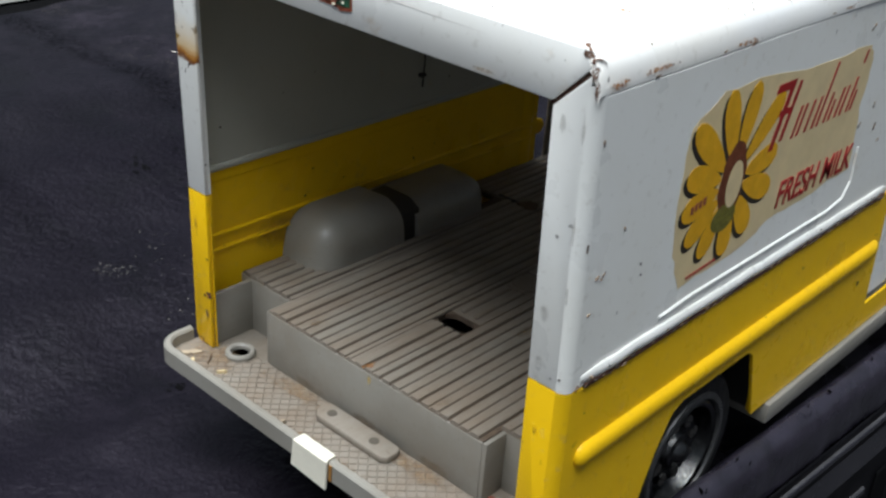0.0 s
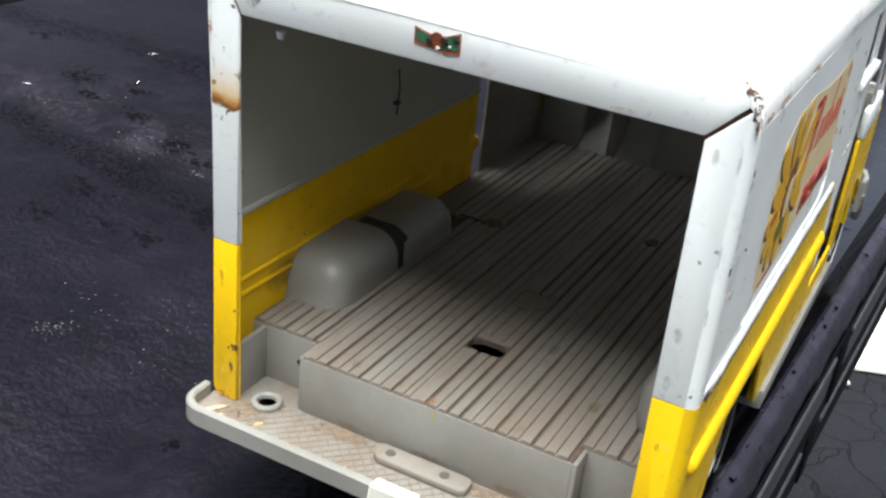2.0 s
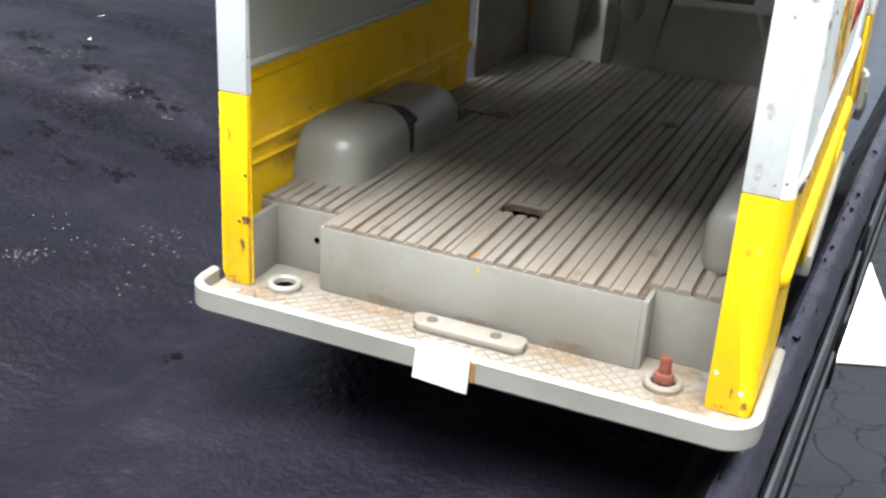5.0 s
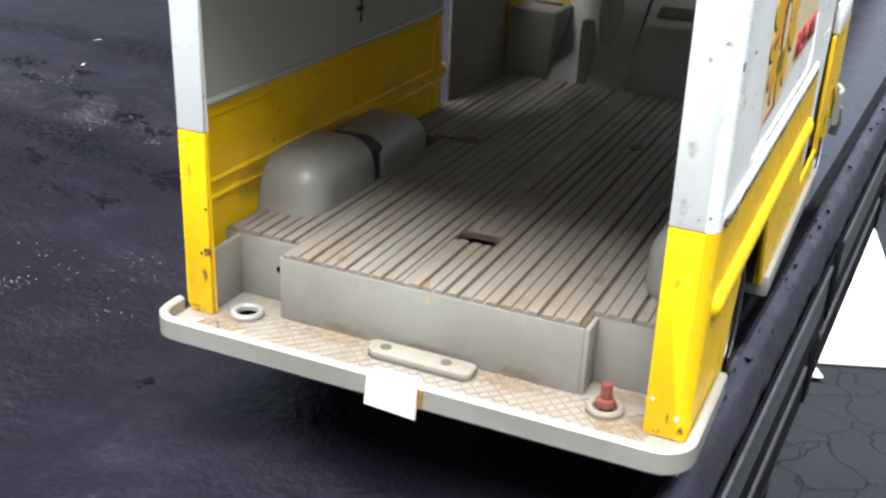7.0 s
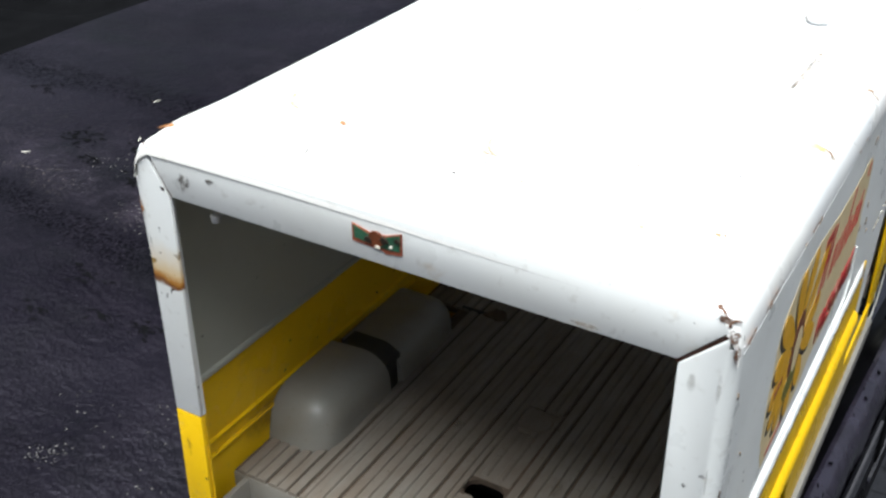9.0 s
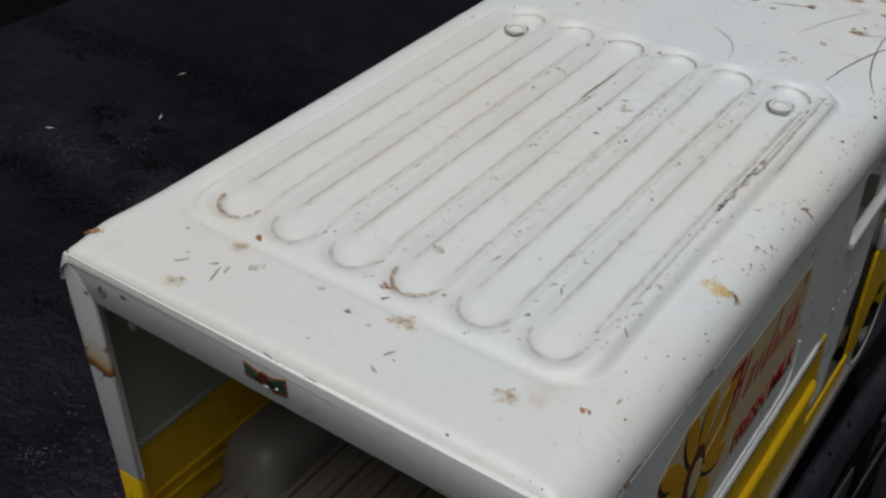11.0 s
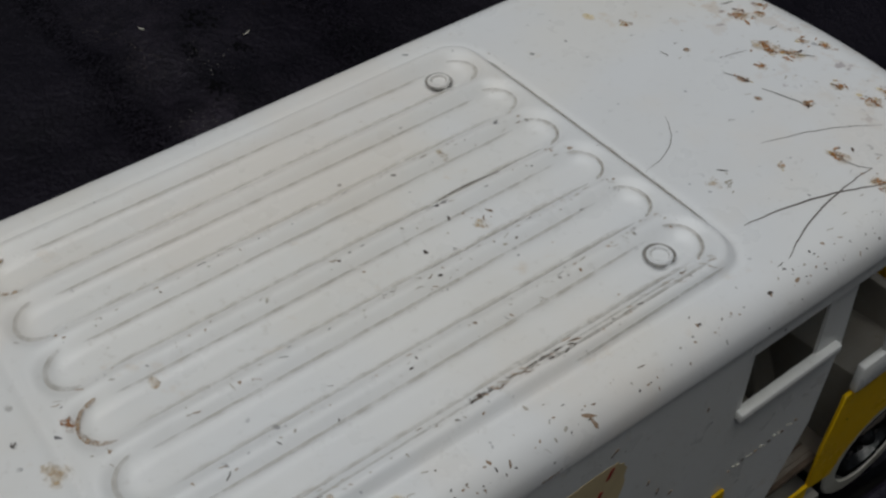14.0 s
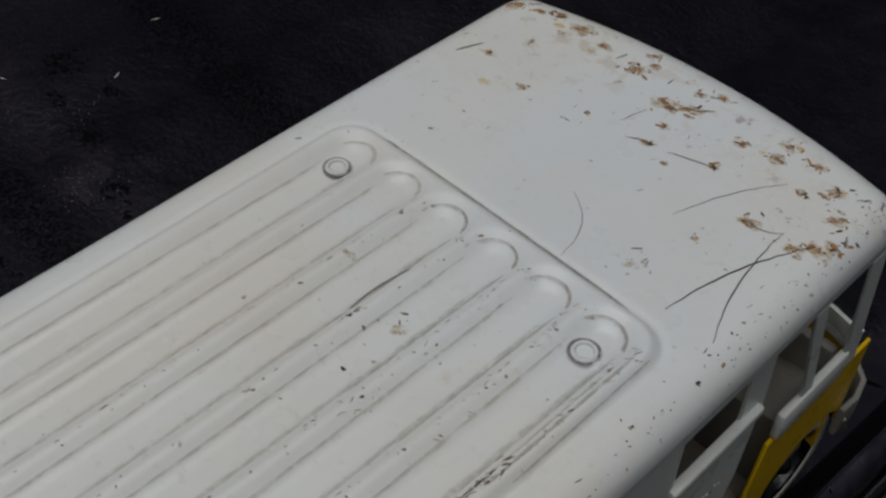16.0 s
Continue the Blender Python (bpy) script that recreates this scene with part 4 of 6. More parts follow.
# front of the cab
def cab_front():
    def bowed(z0, z1, mat, name, label="", inset=0.0):
        pts = [(XL + 0.001 + (2 * HALF - 0.002) * k / 12, 0) for k in range(13)]
        outer = [(x, front_edge(x) + 0.013 - inset) for x, _ in pts]
        inner_ = [(x, y - 0.0015) for x, y in reversed(outer)]
        return part(name, prism(outer + inner_, "z", z0, z1), mat, truck, label)
    bowed(SILL, BELT, yellow_paint, "nose_panel", "yellow nose panel")
    bowed(BELT + 0.0002, 0.8330, white_paint, "windscreen_sill", "white windscreen sill", 0.001)
    bowed(0.8780, 0.8830, white_paint, "windscreen_header", "white windscreen header", 0.018)
    pane = bowed(0.8332, 0.8778, clear, "windscreen", "clear plastic windscreen", 0.008)
    pane.visible_shadow = False
    part("centre_post", box(XC - 0.002, XC + 0.002, 0.3975, 0.4000, 0.833, 0.879, 0.0004), white_paint, truck)
    wrap = [(XR + 0.0012, 0.4160), (XR + 0.0018, 0.4240), (XR - 0.0002, 0.4320), (XR - 0.0060, 0.4372), (XR - 0.0200, 0.4400), (XC, 0.4415)]
    wrap += [(2 * XC - x, y) for x, y in reversed(wrap[:-1])]
    part("front_bumper", sweep([(x, y, 0.7835) for x, y in wrap], round_section(0.0012, 0.0070, 12, 4.0)), plastic_pale, truck, "pale grey plastic wrap-round front bumper")
    part("bumper_hook", sweep([(XR + 0.0014, 0.4185, 0.7840), (XR + 0.0020, 0.4215, 0.7770), (XR + 0.0008, 0.4240, 0.7710)], round_section(0.0011, 0.0018, 8), Vector((1, 0, 0))), plastic_pale, truck)


cab_front()


# grey plastic floor insert
def floor_insert():
    hx, hy = -0.1660, 0.1992
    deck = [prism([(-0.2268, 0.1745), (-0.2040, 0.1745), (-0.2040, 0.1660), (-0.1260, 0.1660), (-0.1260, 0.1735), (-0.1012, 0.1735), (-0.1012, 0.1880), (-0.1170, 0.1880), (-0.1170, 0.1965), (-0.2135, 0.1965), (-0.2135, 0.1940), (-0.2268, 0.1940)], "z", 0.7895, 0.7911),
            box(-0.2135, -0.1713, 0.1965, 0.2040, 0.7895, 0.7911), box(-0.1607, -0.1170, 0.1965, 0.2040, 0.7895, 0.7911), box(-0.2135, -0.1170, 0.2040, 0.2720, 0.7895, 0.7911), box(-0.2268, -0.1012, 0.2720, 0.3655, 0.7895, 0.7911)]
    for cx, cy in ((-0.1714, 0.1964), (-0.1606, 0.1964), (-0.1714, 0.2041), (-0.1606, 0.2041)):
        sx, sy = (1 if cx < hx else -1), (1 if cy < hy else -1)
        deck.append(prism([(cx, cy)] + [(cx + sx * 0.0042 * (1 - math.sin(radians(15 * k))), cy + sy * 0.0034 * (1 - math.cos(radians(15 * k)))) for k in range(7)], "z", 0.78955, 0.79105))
    pan = part("floor_deck", join(*deck), plastic_groove, truck, "ribbed grey plastic load floor, brown with dust, darker between the ribs")
    part("step_face", box(-0.2040, -0.1260, 0.1655, 0.1672, STEP, 0.7909, 0.0004), plastic, truck, "smooth grey plastic step face")
    for b in ((-0.2052, -0.2036, 0.1658, 0.1750, 0.7907), (-0.1264, -0.1248, 0.1658, 0.1740, 0.7907), (-0.2268, -0.2040, 0.1738, 0.1752, 0.7908),
              (-0.1260, -0.1012, 0.1730, 0.1744, 0.7908), (-0.2232, -0.2217, 0.1604, 0.1745, 0.7905), (-0.1075, -0.1058, 0.1585, 0.1740, 0.7905)):
        part("notch_wall", box(*b[:4], STEP, b[4], 0.0003), plastic, truck)
    # ribs: three flutes with fine shallow lines between them, then a deep groove
    def rib(x0, x1, a, b):
        z = DECK + 0.0001 * random.uniform(-1, 1)
        low = 0.7903
        poly, edges = [(x0, low)], [0.0, 0.00303, 0.00606, 0.0091]
        for e0, e1 in zip(edges, edges[1:]):
            l, r = max(x0, start + e0 + (0.00028 if e0 else 0.00004)), min(x1, start + e1 - (0.00028 if e1 < 0.009 else 0.00004))
            if r - l > 0.0004:
                poly += [(l, z - 0.00065), (l + 0.00016, z - 0.00012), (l + 0.0006, z), (r - 0.0006, z), (r - 0.00016, z - 0.00012), (r, z - 0.00065)] if r - l > 0.0012 else [(l, z - 0.0004), (r, z - 0.0004)]
        poly.append((poly[-1][0], low))
        poly[0] = (poly[1][0], low)
        part("rib", prism(poly[::-1], "y", a, b), plastic_deck, pan)

    pitch, start = 0.0099, -0.2255
    while start < -0.1045:
        x0, x1 = max(start, -0.2262), min(start + 0.0091, -0.1026)
        front = lambda l, r: 0.1657 if -0.2042 < l and r < -0.1258 else (0.1740 if l < -0.17 else 0.1731)
        cuts = [c for c in (-0.2040, -0.1260, -0.2095, -0.1175, -0.1713, -0.1607) if x0 + 0.0006 < c < x1 - 0.0006]
        marks = [x0] + sorted(cuts) + [x1]
        for l, r in zip(marks, marks[1:]):
            ya = front(l, r)
            if r < -0.2090:
                spans = [(ya, 0.1930), (0.2725, 0.3650)]
            elif l > -0.1178:
                spans = [(ya, 0.1870), (0.2725, 0.3650)]
            elif -0.1714 < l and r < -0.1606:
                spans = [(ya, 0.1962), (0.2380, 0.3650)]
            else:
                spans = [(ya, 0.3650)]
            for a, b in spans:
                rib(l, r, a, b)
        start += pitch
    for x, y, r in ((-0.1655, 0.1668, 0.0016), (-0.1420, 0.1690, 0.0022), (-0.1900, 0.1700, 0.0020), (-0.1300, 0.1900, 0.0026), (-0.1500, 0.2100, 0.0030), (-0.1850, 0.2200, 0.0030)):
        part("stain", patch((x, y, DECK + 0.00016), (r, 0, 0), (0, r * 1.6, 0), 3, 14), soft_rust if r < 0.002 else soft_dust_floor, pan, "", 0)
    part("boss", lathe([(0.0, 0.0012), (0.0045, 0.0011), (0.0052, 0.0)], (-0.1665, 0.2325, 0.7908), "z", 28), plastic_deck, pan)
    part("slot_floor", box(-0.1712, -0.1608, 0.2042, 0.2378, 0.7906, 0.79128), plastic_deck, pan)
    for x0, x1, y0, y1 in ((-0.1696, -0.1678, 0.2055, 0.2262), (-0.1652, -0.1634, 0.2055, 0.2262), (-0.1696, -0.1634, 0.2262, 0.2280)):
        part("slot_rib", box(x0, x1, y0, y1, 0.7904, 0.79205, 0.0004, 1), plastic_dirty, pan)
    part("slit", box(-0.2125, -0.2030, 0.2728, 0.2740, 0.7915, 0.79215), dark_steel, pan)
    for cx, cy, r in ((-0.2005, 0.2745, 0.0042), (-0.1230, 0.3170, 0.0044), (-0.1500, 0.2960, 0.0030)):
        rr = random.Random(int(cx * -1e4))
        pts = [(cx + r * rr.uniform(0.6, 1.1) * math.cos(math.pi * k / 7), cy + r * rr.uniform(0.6, 1.1) * math.sin(math.pi * k / 7)) for k in range(14)]
        part("stain", prism(pts, "z", 0.7916, 0.7922), floor_stain, pan, "", 0)
    part("raised_pad", box(-0.1325, -0.1297, 0.2680, 0.2722, 0.7905, 0.7926, 0.0004, 1), plastic_dirty, pan)
    part("slit", box(-0.1222, -0.1208, 0.2190, 0.2245, 0.7912, 0.79225), dark_steel, pan)
    # rear treadplate with raised lozenge lines
    tread = part("treadplate", box(-0.2290, -0.0985, 0.1485, 0.1745, 0.7710, STEP, 0.0004), plastic_dirty, truck, "dusty grey treadplate step")
    bars = []
    p = 0.0034
    for k in range(-12, 52):
        for d in (1, -1):
            # slanted line across the plate, from y 0.1478 to 0.1652
            xa, ya, xb, yb = (-0.2310 + k * p, 0.1492, -0.2310 + k * p + 0.0160, 0.1652)
            if d < 0:
                xa, xb = xb, xa
            lo, hi = -0.2305, -0.1000
            if min(xa, xb) < lo or max(xa, xb) > hi:
                continue
            bars.append(sweep([(xa, ya, STEP + 0.00005), (xb, yb, STEP + 0.00005)], [(-0.00028, -0.0002), (0.00028, -0.0002), (0.00012, 0.00024), (-0.00012, 0.00024)]))
    tagged(part("tread_pattern", join(*bars), plastic_dirty, tread), kind="stuff")
    for x, y, rx, ry in ((-0.1900, 0.1625, 0.0150, 0.0040), (-0.1450, 0.1625, 0.0170, 0.0040), (-0.2180, 0.1560, 0.0110, 0.0090), (-0.1130, 0.1560, 0.0110, 0.0100), (-0.1650, 0.1500, 0.0200, 0.0030), (-0.1150, 0.1690, 0.0080, 0.0050)):
        part("dust_film", patch((x, y, STEP + 0.00034), (rx, 0, 0), (0, ry, 0), 4, 20), step_dirt, tread, "", 0)
    for x, z, rx, rz in ((-0.1640, 0.7756, 0.0110, 0.0022), (-0.1880, 0.7756, 0.0090, 0.0020), (-0.1400, 0.7756, 0.0090, 0.0018), (-0.1640, 0.7890, 0.0010, 0.0022)):
        part("dust_film", patch((x, 0.16546, z), (rx, 0, 0), (0, 0, rz), 4, 18), soft_dust_floor if rx > 0.002 else soft_yellow, truck, "", 0)
    # bumper lip wrapping both corners
    path = [(-0.2300, 0.1580)] + [(-0.2300, 0.1545)] + arc(-0.2240, 0.1532, 0.0060, 180, 270, 8) + [(-0.2240 + 0.1195 * k / 20, 0.1472) for k in range(1, 20)] + arc(-0.1045, 0.1542, 0.0070, 270, 360, 8) + [(-0.0975, 0.1560), (-0.0975, 0.1700), (-0.0975, 0.1855)]
    sec = [(-0.0012, -0.0019), (-0.0006, -0.0026), (0.0006, -0.0026), (0.0012, -0.0019), (0.0012, 0.0030), (0.0006, 0.0036), (-0.0006, 0.0036), (-0.0012, 0.0030)]
    lip = part("bumper_lip", sweep([(x, y, 0.7740) for x, y in path], sec), plastic_pale, truck, "pale grey plastic bumper lip round the step")
    lab = prism([(-0.1702, 0.7700), (-0.1572, 0.7692), (-0.1568, 0.7782), (-0.1694, 0.7782)], "y", 0.1449, 0.1457, 0.0002, 1)
    part("paper_label", join(lab, box(-0.1692, -0.1572, 0.1452, 0.1486, 0.7777, 0.77825, 0.0002)), tape, lip, "blank yellowed paper label")
    part("glue_stain", box(-0.1568, -0.1559, 0.1457, 0.1461, 0.7722, 0.7770), rust_orange, lip, "yellow glue stain")
    # ring sockets, bolt and hitch plate
    for cx, cy in ((-0.2130, 0.1625), (-0.1185, 0.1615)):
        part("ring_socket", lathe([(0.0042, 0.0), (0.0043, 0.0012), (0.0039, 0.0018), (0.0031, 0.0018), (0.0027, 0.0014), (0.0026, 0.0002)], (cx, cy, STEP), "z", 32), plastic_pale if cx < -0.2 else plastic_dirty, truck, "raised plastic ring socket")
    # Disc inside the ring, its colour darkened as the socket's shade.
    part("socket_hole", lathe([(0.0, 0.0003), (0.0028, 0.0003)], (-0.2130, 0.1625, STEP), "z", 24), plastic_hole, truck)
    part("bolt", lathe([(0.0, 0.0074), (0.0011, 0.0073), (0.0013, 0.0068), (0.0013, 0.0036), (0.0019, 0.0034), (0.0023, 0.0027), (0.0023, 0.0018), (0.0, 0.0016)], (-0.1185, 0.1615, STEP), "z", 20), rusty, truck, "red rusty bolt standing in the socket")
    plate = prism([(-0.1765, 0.1590)] + arc(-0.1758, 0.1622, 0.0022, 180, 90, 4) + arc(-0.1520, 0.1622, 0.0022, 90, 0, 4) + [(-0.1498, 0.1590), (-0.1515, 0.1578), (-0.1750, 0.1578)], "z", STEP, 0.7762, 0.0006)
    hitch = part("hitch_plate", plate, plastic_dirty, truck, "small grey plastic plate with two holes")
    # Flat discs on the plate; their dark colour is the holes' shade.
    for cx in (-0.1728, -0.1570):
        part("hole", lathe([(0.0, 0.0002), (0.0013, 0.0002), (0.0014, 0.0)], (cx, 0.1612, 0.7762), "z", 16), plastic_hole, hitch, "dark disc coloured as the shade in a hole")
    # wheel boxes, cracked across
    for s in (-1, 1):
        e = XC + s * (HALF - SHEET) + (0.0012 if s < 0 else 0.0)
        i, y_rear, top, rr = (-0.2082, 0.1890, 0.8060, 0.0085) if s < 0 else (-0.1190, 0.1845, 0.8085, 0.0068)
        for rear in (True, False):
            bm = box(*sorted((e + s * 0.0110, i)), y_rear, 0.2640 if s < 0 else 0.2740, 0.7760 if s < 0 else 0.7880, top - (0.0 if rear else 0.0028), rr, 6)
            side = bmesh.ops.bisect_plane(bm, geom=bm.verts[:] + bm.edges[:] + bm.faces[:], plane_co=(e - s * 0.0002, 0.2, 0.8), plane_no=(s, 0, 0), clear_outer=True)
            bmesh.ops.holes_fill(bm, edges=[g for g in side["geom_cut"] if isinstance(g, bmesh.types.BMEdge)])
            for v in bm.verts:
                # the rear face leans forward, and the underside rises towards the wheel
                if s < 0 and v.co.y < y_rear + rr:
                    v.co.y += 0.16 * (v.co.z - 0.7915)
                if s > 0:
                    v.co.z = max(v.co.z, 0.7880 + 0.0110 * min(1.0, max(0.0, (v.co.x - i - 0.003) / 0.0090)))
            cut = bmesh.ops.bisect_plane(bm, geom=bm.verts[:] + bm.edges[:] + bm.faces[:], plane_co=(XC + s * 0.049, 0.2212 if rear else 0.2275, 0.80), plane_no=(0.10 * s, 1, 0.10) if rear else (-0.20 * s, -1, -0.06), clear_outer=True)
            bmesh.ops.holes_fill(bm, edges=[g for g in cut["geom_cut"] if isinstance(g, bmesh.types.BMEdge)])
            part("wheel_box", bm, plastic_waxy, truck, "rounded grey plastic wheel box, cracked across")
        # Dark fill set into the crack, standing in for its shade.
        part("crack", prism([(i + s * 0.0016, 0.7890), (i + s * 0.0016, 0.8010), (i + s * 0.0060, top - 0.0026), (e - s * 0.0014, top - 0.0026), (e - s * 0.0014, 0.7960)], "y", 0.2205, 0.2300), dark_steel, truck, "dark filler with the shade of the gap in its colour")
    return pan


floor_deck = floor_insert()
part("socket_mark", lathe([(0.0, 0.0), (0.0008, 0.0)], (-0.2105, 0.1737, 0.7830), "y", 14), floor_stain, truck)


for k, (x, y, ln, w, a, mat) in enumerate(((-0.2225, 0.1535, 0.0044, 0.0022, 0.7, shard_tan), (-0.2190, 0.1505, 0.0030, 0.0010, 2.4, decal_cream), (-0.2165, 0.1545, 0.0046, 0.0004, 2.2, floor_stain), (-0.2235, 0.1512, 0.0030, 0.0018, 0.2, shard_tan), (-0.2090, 0.1530, 0.0028, 0.0006, 0.9, decal_cream), (-0.1330, 0.1490, 0.0026, 0.0012, 0.3, decal_cream), (-0.1800, 0.1505, 0.0016, 0.0008, 1.2, shard_tan))):
    c, n = math.cos(a), math.sin(a)
    shard = [(x - c * ln / 2, y - n * ln / 2), (x - n * w / 2, y + c * w / 2), (x + c * ln / 2 - n * w / 4, y + n * ln / 2 + c * w / 4), (x + c * ln / 2, y + n * ln / 2), (x + n * w / 2, y - c * w / 2)]
    tagged(whole("debris", prism(shard, "z", STEP, STEP + 0.0006 + 0.0001 * k), mat, "small dry shard lying on the dusty rear step", "debris"), group="debris on the step")


# unseen plate added to block light below the deck; axles, wheels
part("chassis_block", box(-0.2150, -0.1150, 0.1750, 0.4000, 0.7660, 0.7700, 0.001), dark_steel, truck, "unseen dark plate that blocks light under the deck")
part("bulkhead", box(-0.2268, -0.1022, 0.2560, 0.2580, 0.7700, 0.7872), dark_steel, truck)


def build_wheel(cx, cy, s, white):
    w = new("wheel")
    w.parent = truck
    w.matrix_parent_inverse = truck.matrix_world.inverted()
    tagged(w, "toy wheel with black rubber tyre and plated hub cap")
    R, c = 0.0245, (cx, cy, 0.7715)
    def turn(prof, cap=False):
        return lathe([(r, h * s) for r, h in prof], c, "x", 40, cap)
    part("tyre", turn([(0.0150, -0.0065), (0.0225, -0.0068), (0.0240, -0.0052), (R, -0.0030), (R, 0.0030), (0.0240, 0.0052), (0.0225, 0.0068), (0.0185, 0.0070), (0.0150, 0.0060), (0.0150, -0.0065)]), black_rubber, w, "black rubber tyre")
    if white:
        part("whitewall", turn([(0.0165, 0.0066), (0.0170, 0.0074), (0.0222, 0.0072), (0.0228, 0.0066)]), whitewall, w, "yellowed white sidewall ring")
    else:
        part("sidewall_ring", turn([(0.0162, 0.0066), (0.0166, 0.0075), (0.0180, 0.0075), (0.0184, 0.0066)]), ring_grey, w, "dull grey ring")
    part("rim", turn([(0.0, 0.0030), (0.0050, 0.0034), (0.0085, 0.0046), (0.0105, 0.0040), (0.0122, 0.0022), (0.0134, 0.0052), (0.0138, 0.0010)]), wheel_metal, w, "dark plated wheel dish")
    part("trim_ring", turn([(0.0132, 0.0050), (0.0138, 0.0066), (0.0150, 0.0072), (0.0160, 0.0066), (0.0160, 0.0040)]), wheel_metal, w, "plated trim ring")
    part("hub_cap", turn([(0.0, 0.0078), (0.0014, 0.0076), (0.0026, 0.0066), (0.0034, 0.0054), (0.0050, 0.0050), (0.0056, 0.0038)]), wheel_metal, w, "plated hub cap")
    for k in range(8):
        a = 2 * math.pi * (k + 0.3) / 8
        part("rim_hole", lathe([(0.0, 0.0046 * s), (0.0018, 0.0045 * s), (0.0020, 0.0030 * s)], (cx, cy + 0.0085 * math.cos(a), 0.7715 + 0.0085 * math.sin(a)), "x", 12), dark_steel, w)


for s in (1, -1):
    build_wheel(XC + s * 0.0545, 0.2215, s, False)
    build_wheel(XC + s * 0.0560, 0.3980, s, True)
for y in (0.2215, 0.3980):
    part("axle", lathe([(0.0018, -0.05), (0.0018, 0.05)], (XC, y, 0.7715), "x", 12), dark_steel, truck)


# inside of the cab
def cab_inside():
    tz = 0.8170
    cov = solid([(-0.1765, 0.3658, 0.786), (-0.1245, 0.3658, 0.786), (-0.1380, 0.3720, tz), (-0.1700, 0.3720, tz - 0.0005), (-0.1790, 0.400, 0.786), (-0.1235, 0.400, 0.786), (-0.1330, 0.400, tz + 0.0125), (-0.1725, 0.400, tz + 0.0125)],
                [(0, 1, 2, 3), (7, 6, 5, 4), (0, 4, 5, 1), (1, 5, 6, 2), (2, 6, 7, 3), (3, 7, 4, 0)])
    cover = part("engine_cover", soften(cov, 0.0010, 3), plastic, truck, "grey plastic engine cover in the cab")
    part("cover_slot", prism([(0.3770, tz + 0.0018), (0.3835, tz + 0.0048), (0.3835, tz + 0.0056), (0.3770, tz + 0.0027)], "x", -0.1668, -0.1408, 0.0002, 1), plastic_groove, cover, "dark brown strip for the slot in the cover")
    part("inner_quarter", box(XL + 0.0036, XL + 0.0042, 0.3705, 0.3960, 0.7880, 0.8440), yellow_paint, truck, "yellow inner side of the cab")
    part("inner_nose", box(-0.2246, -0.2065, 0.3966, 0.3976, 0.7880, 0.8440), yellow_paint, truck, "yellow inner side of the nose")
    part("side_console", prism([(-0.1250, 0.786), (-0.1015, 0.786), (-0.1015, 0.8200), (-0.1390, 0.8165)], "y", 0.3745, 0.4000, 0.0012), plastic, truck, "grey plastic console")
    part("dashboard", box(-0.2060, -0.1015, 0.3965, 0.4010, 0.786, 0.8330, 0.002), plastic, truck, "grey plastic dashboard")
    part("cab_floor", box(-0.2268, -0.1012, 0.3657, 0.4010, 0.7810, 0.7875), plastic_dirty, truck, "dusty grey cab floor")
    seat = part("driver_seat", soften(solid([(-0.2262, 0.3690, 0.787), (-0.2065, 0.3690, 0.787), (-0.2065, 0.3900, 0.787), (-0.2262, 0.3900, 0.787), (-0.2240, 0.3680, 0.8188), (-0.2042, 0.3680, 0.8182), (-0.2042, 0.3900, 0.8182), (-0.2240, 0.3900, 0.8188)],
                [(3, 2, 1, 0), (4, 5, 6, 7), (0, 1, 5, 4), (1, 2, 6, 5), (2, 3, 7, 6), (3, 0, 4, 7)]), 0.0013, 3), plastic_pale, truck, "scuffed pale grey plastic driver seat")
    for k, (x, z, r) in enumerate(((-0.2235, 0.8010, 0.0010), (-0.2175, 0.8050, 0.0010), (-0.2232, 0.8060, 0.0008), (-0.2100, 0.8150, 0.0012), (-0.2130, 0.8160, 0.0010), (-0.2070, 0.8140, 0.0008), (-0.2200, 0.8000, 0.0007))):
        part("worn_chip", blob(x, z, r, 0.36820 + (0.8182 - z) * 0.03, 0.36845 + (0.8182 - z) * 0.03, 90 + k, 1.5), tape, seat, "", 0)
    part("seat_slot", box(-0.2190, -0.2065, 0.3800, 0.3825, 0.8180, 0.8190), dark_steel, seat, "dark slot in the seat top")
    # sloping foot panel, its fin and the steering column
    slope = solid([(-0.2060, 0.3660, 0.787), (-0.1770, 0.3660, 0.787), (-0.1740, 0.3660, 0.7905), (-0.2060, 0.3660, 0.7905), (-0.2060, 0.3975, 0.787), (-0.1770, 0.3975, 0.787), (-0.1740, 0.3975, 0.8260), (-0.2068, 0.3975, 0.8260)],
                  [(0, 1, 2, 3), (7, 6, 5, 4), (0, 4, 5, 1), (1, 5, 6, 2), (2, 6, 7, 3), (3, 7, 4, 0)])
    part("foot_panel", soften(slope, 0.0008, 2), plastic_pale, truck, "sloping pale grey plastic foot panel")
    part("partition_fin", prism([(0.3662, 0.7890), (0.3740, 0.7890), (0.3775, 0.8080), (0.3730, 0.8165), (0.3690, 0.8165), (0.3668, 0.8140)], "x", -0.1938, -0.1898, 0.0010), plastic_dirty, truck, "upright grey plastic fin")
    col = sweep([(-0.1866, 0.3835, 0.8045), (-0.1872, 0.3860, 0.8105), (-0.1900, 0.3950, 0.8330), (-0.1912, 0.3990, 0.8430)], round_section(0.0046, 0.0046, 16), Vector((1, 0, 0)))
    part("steering_column", col, plastic, truck, "round grey steering column")
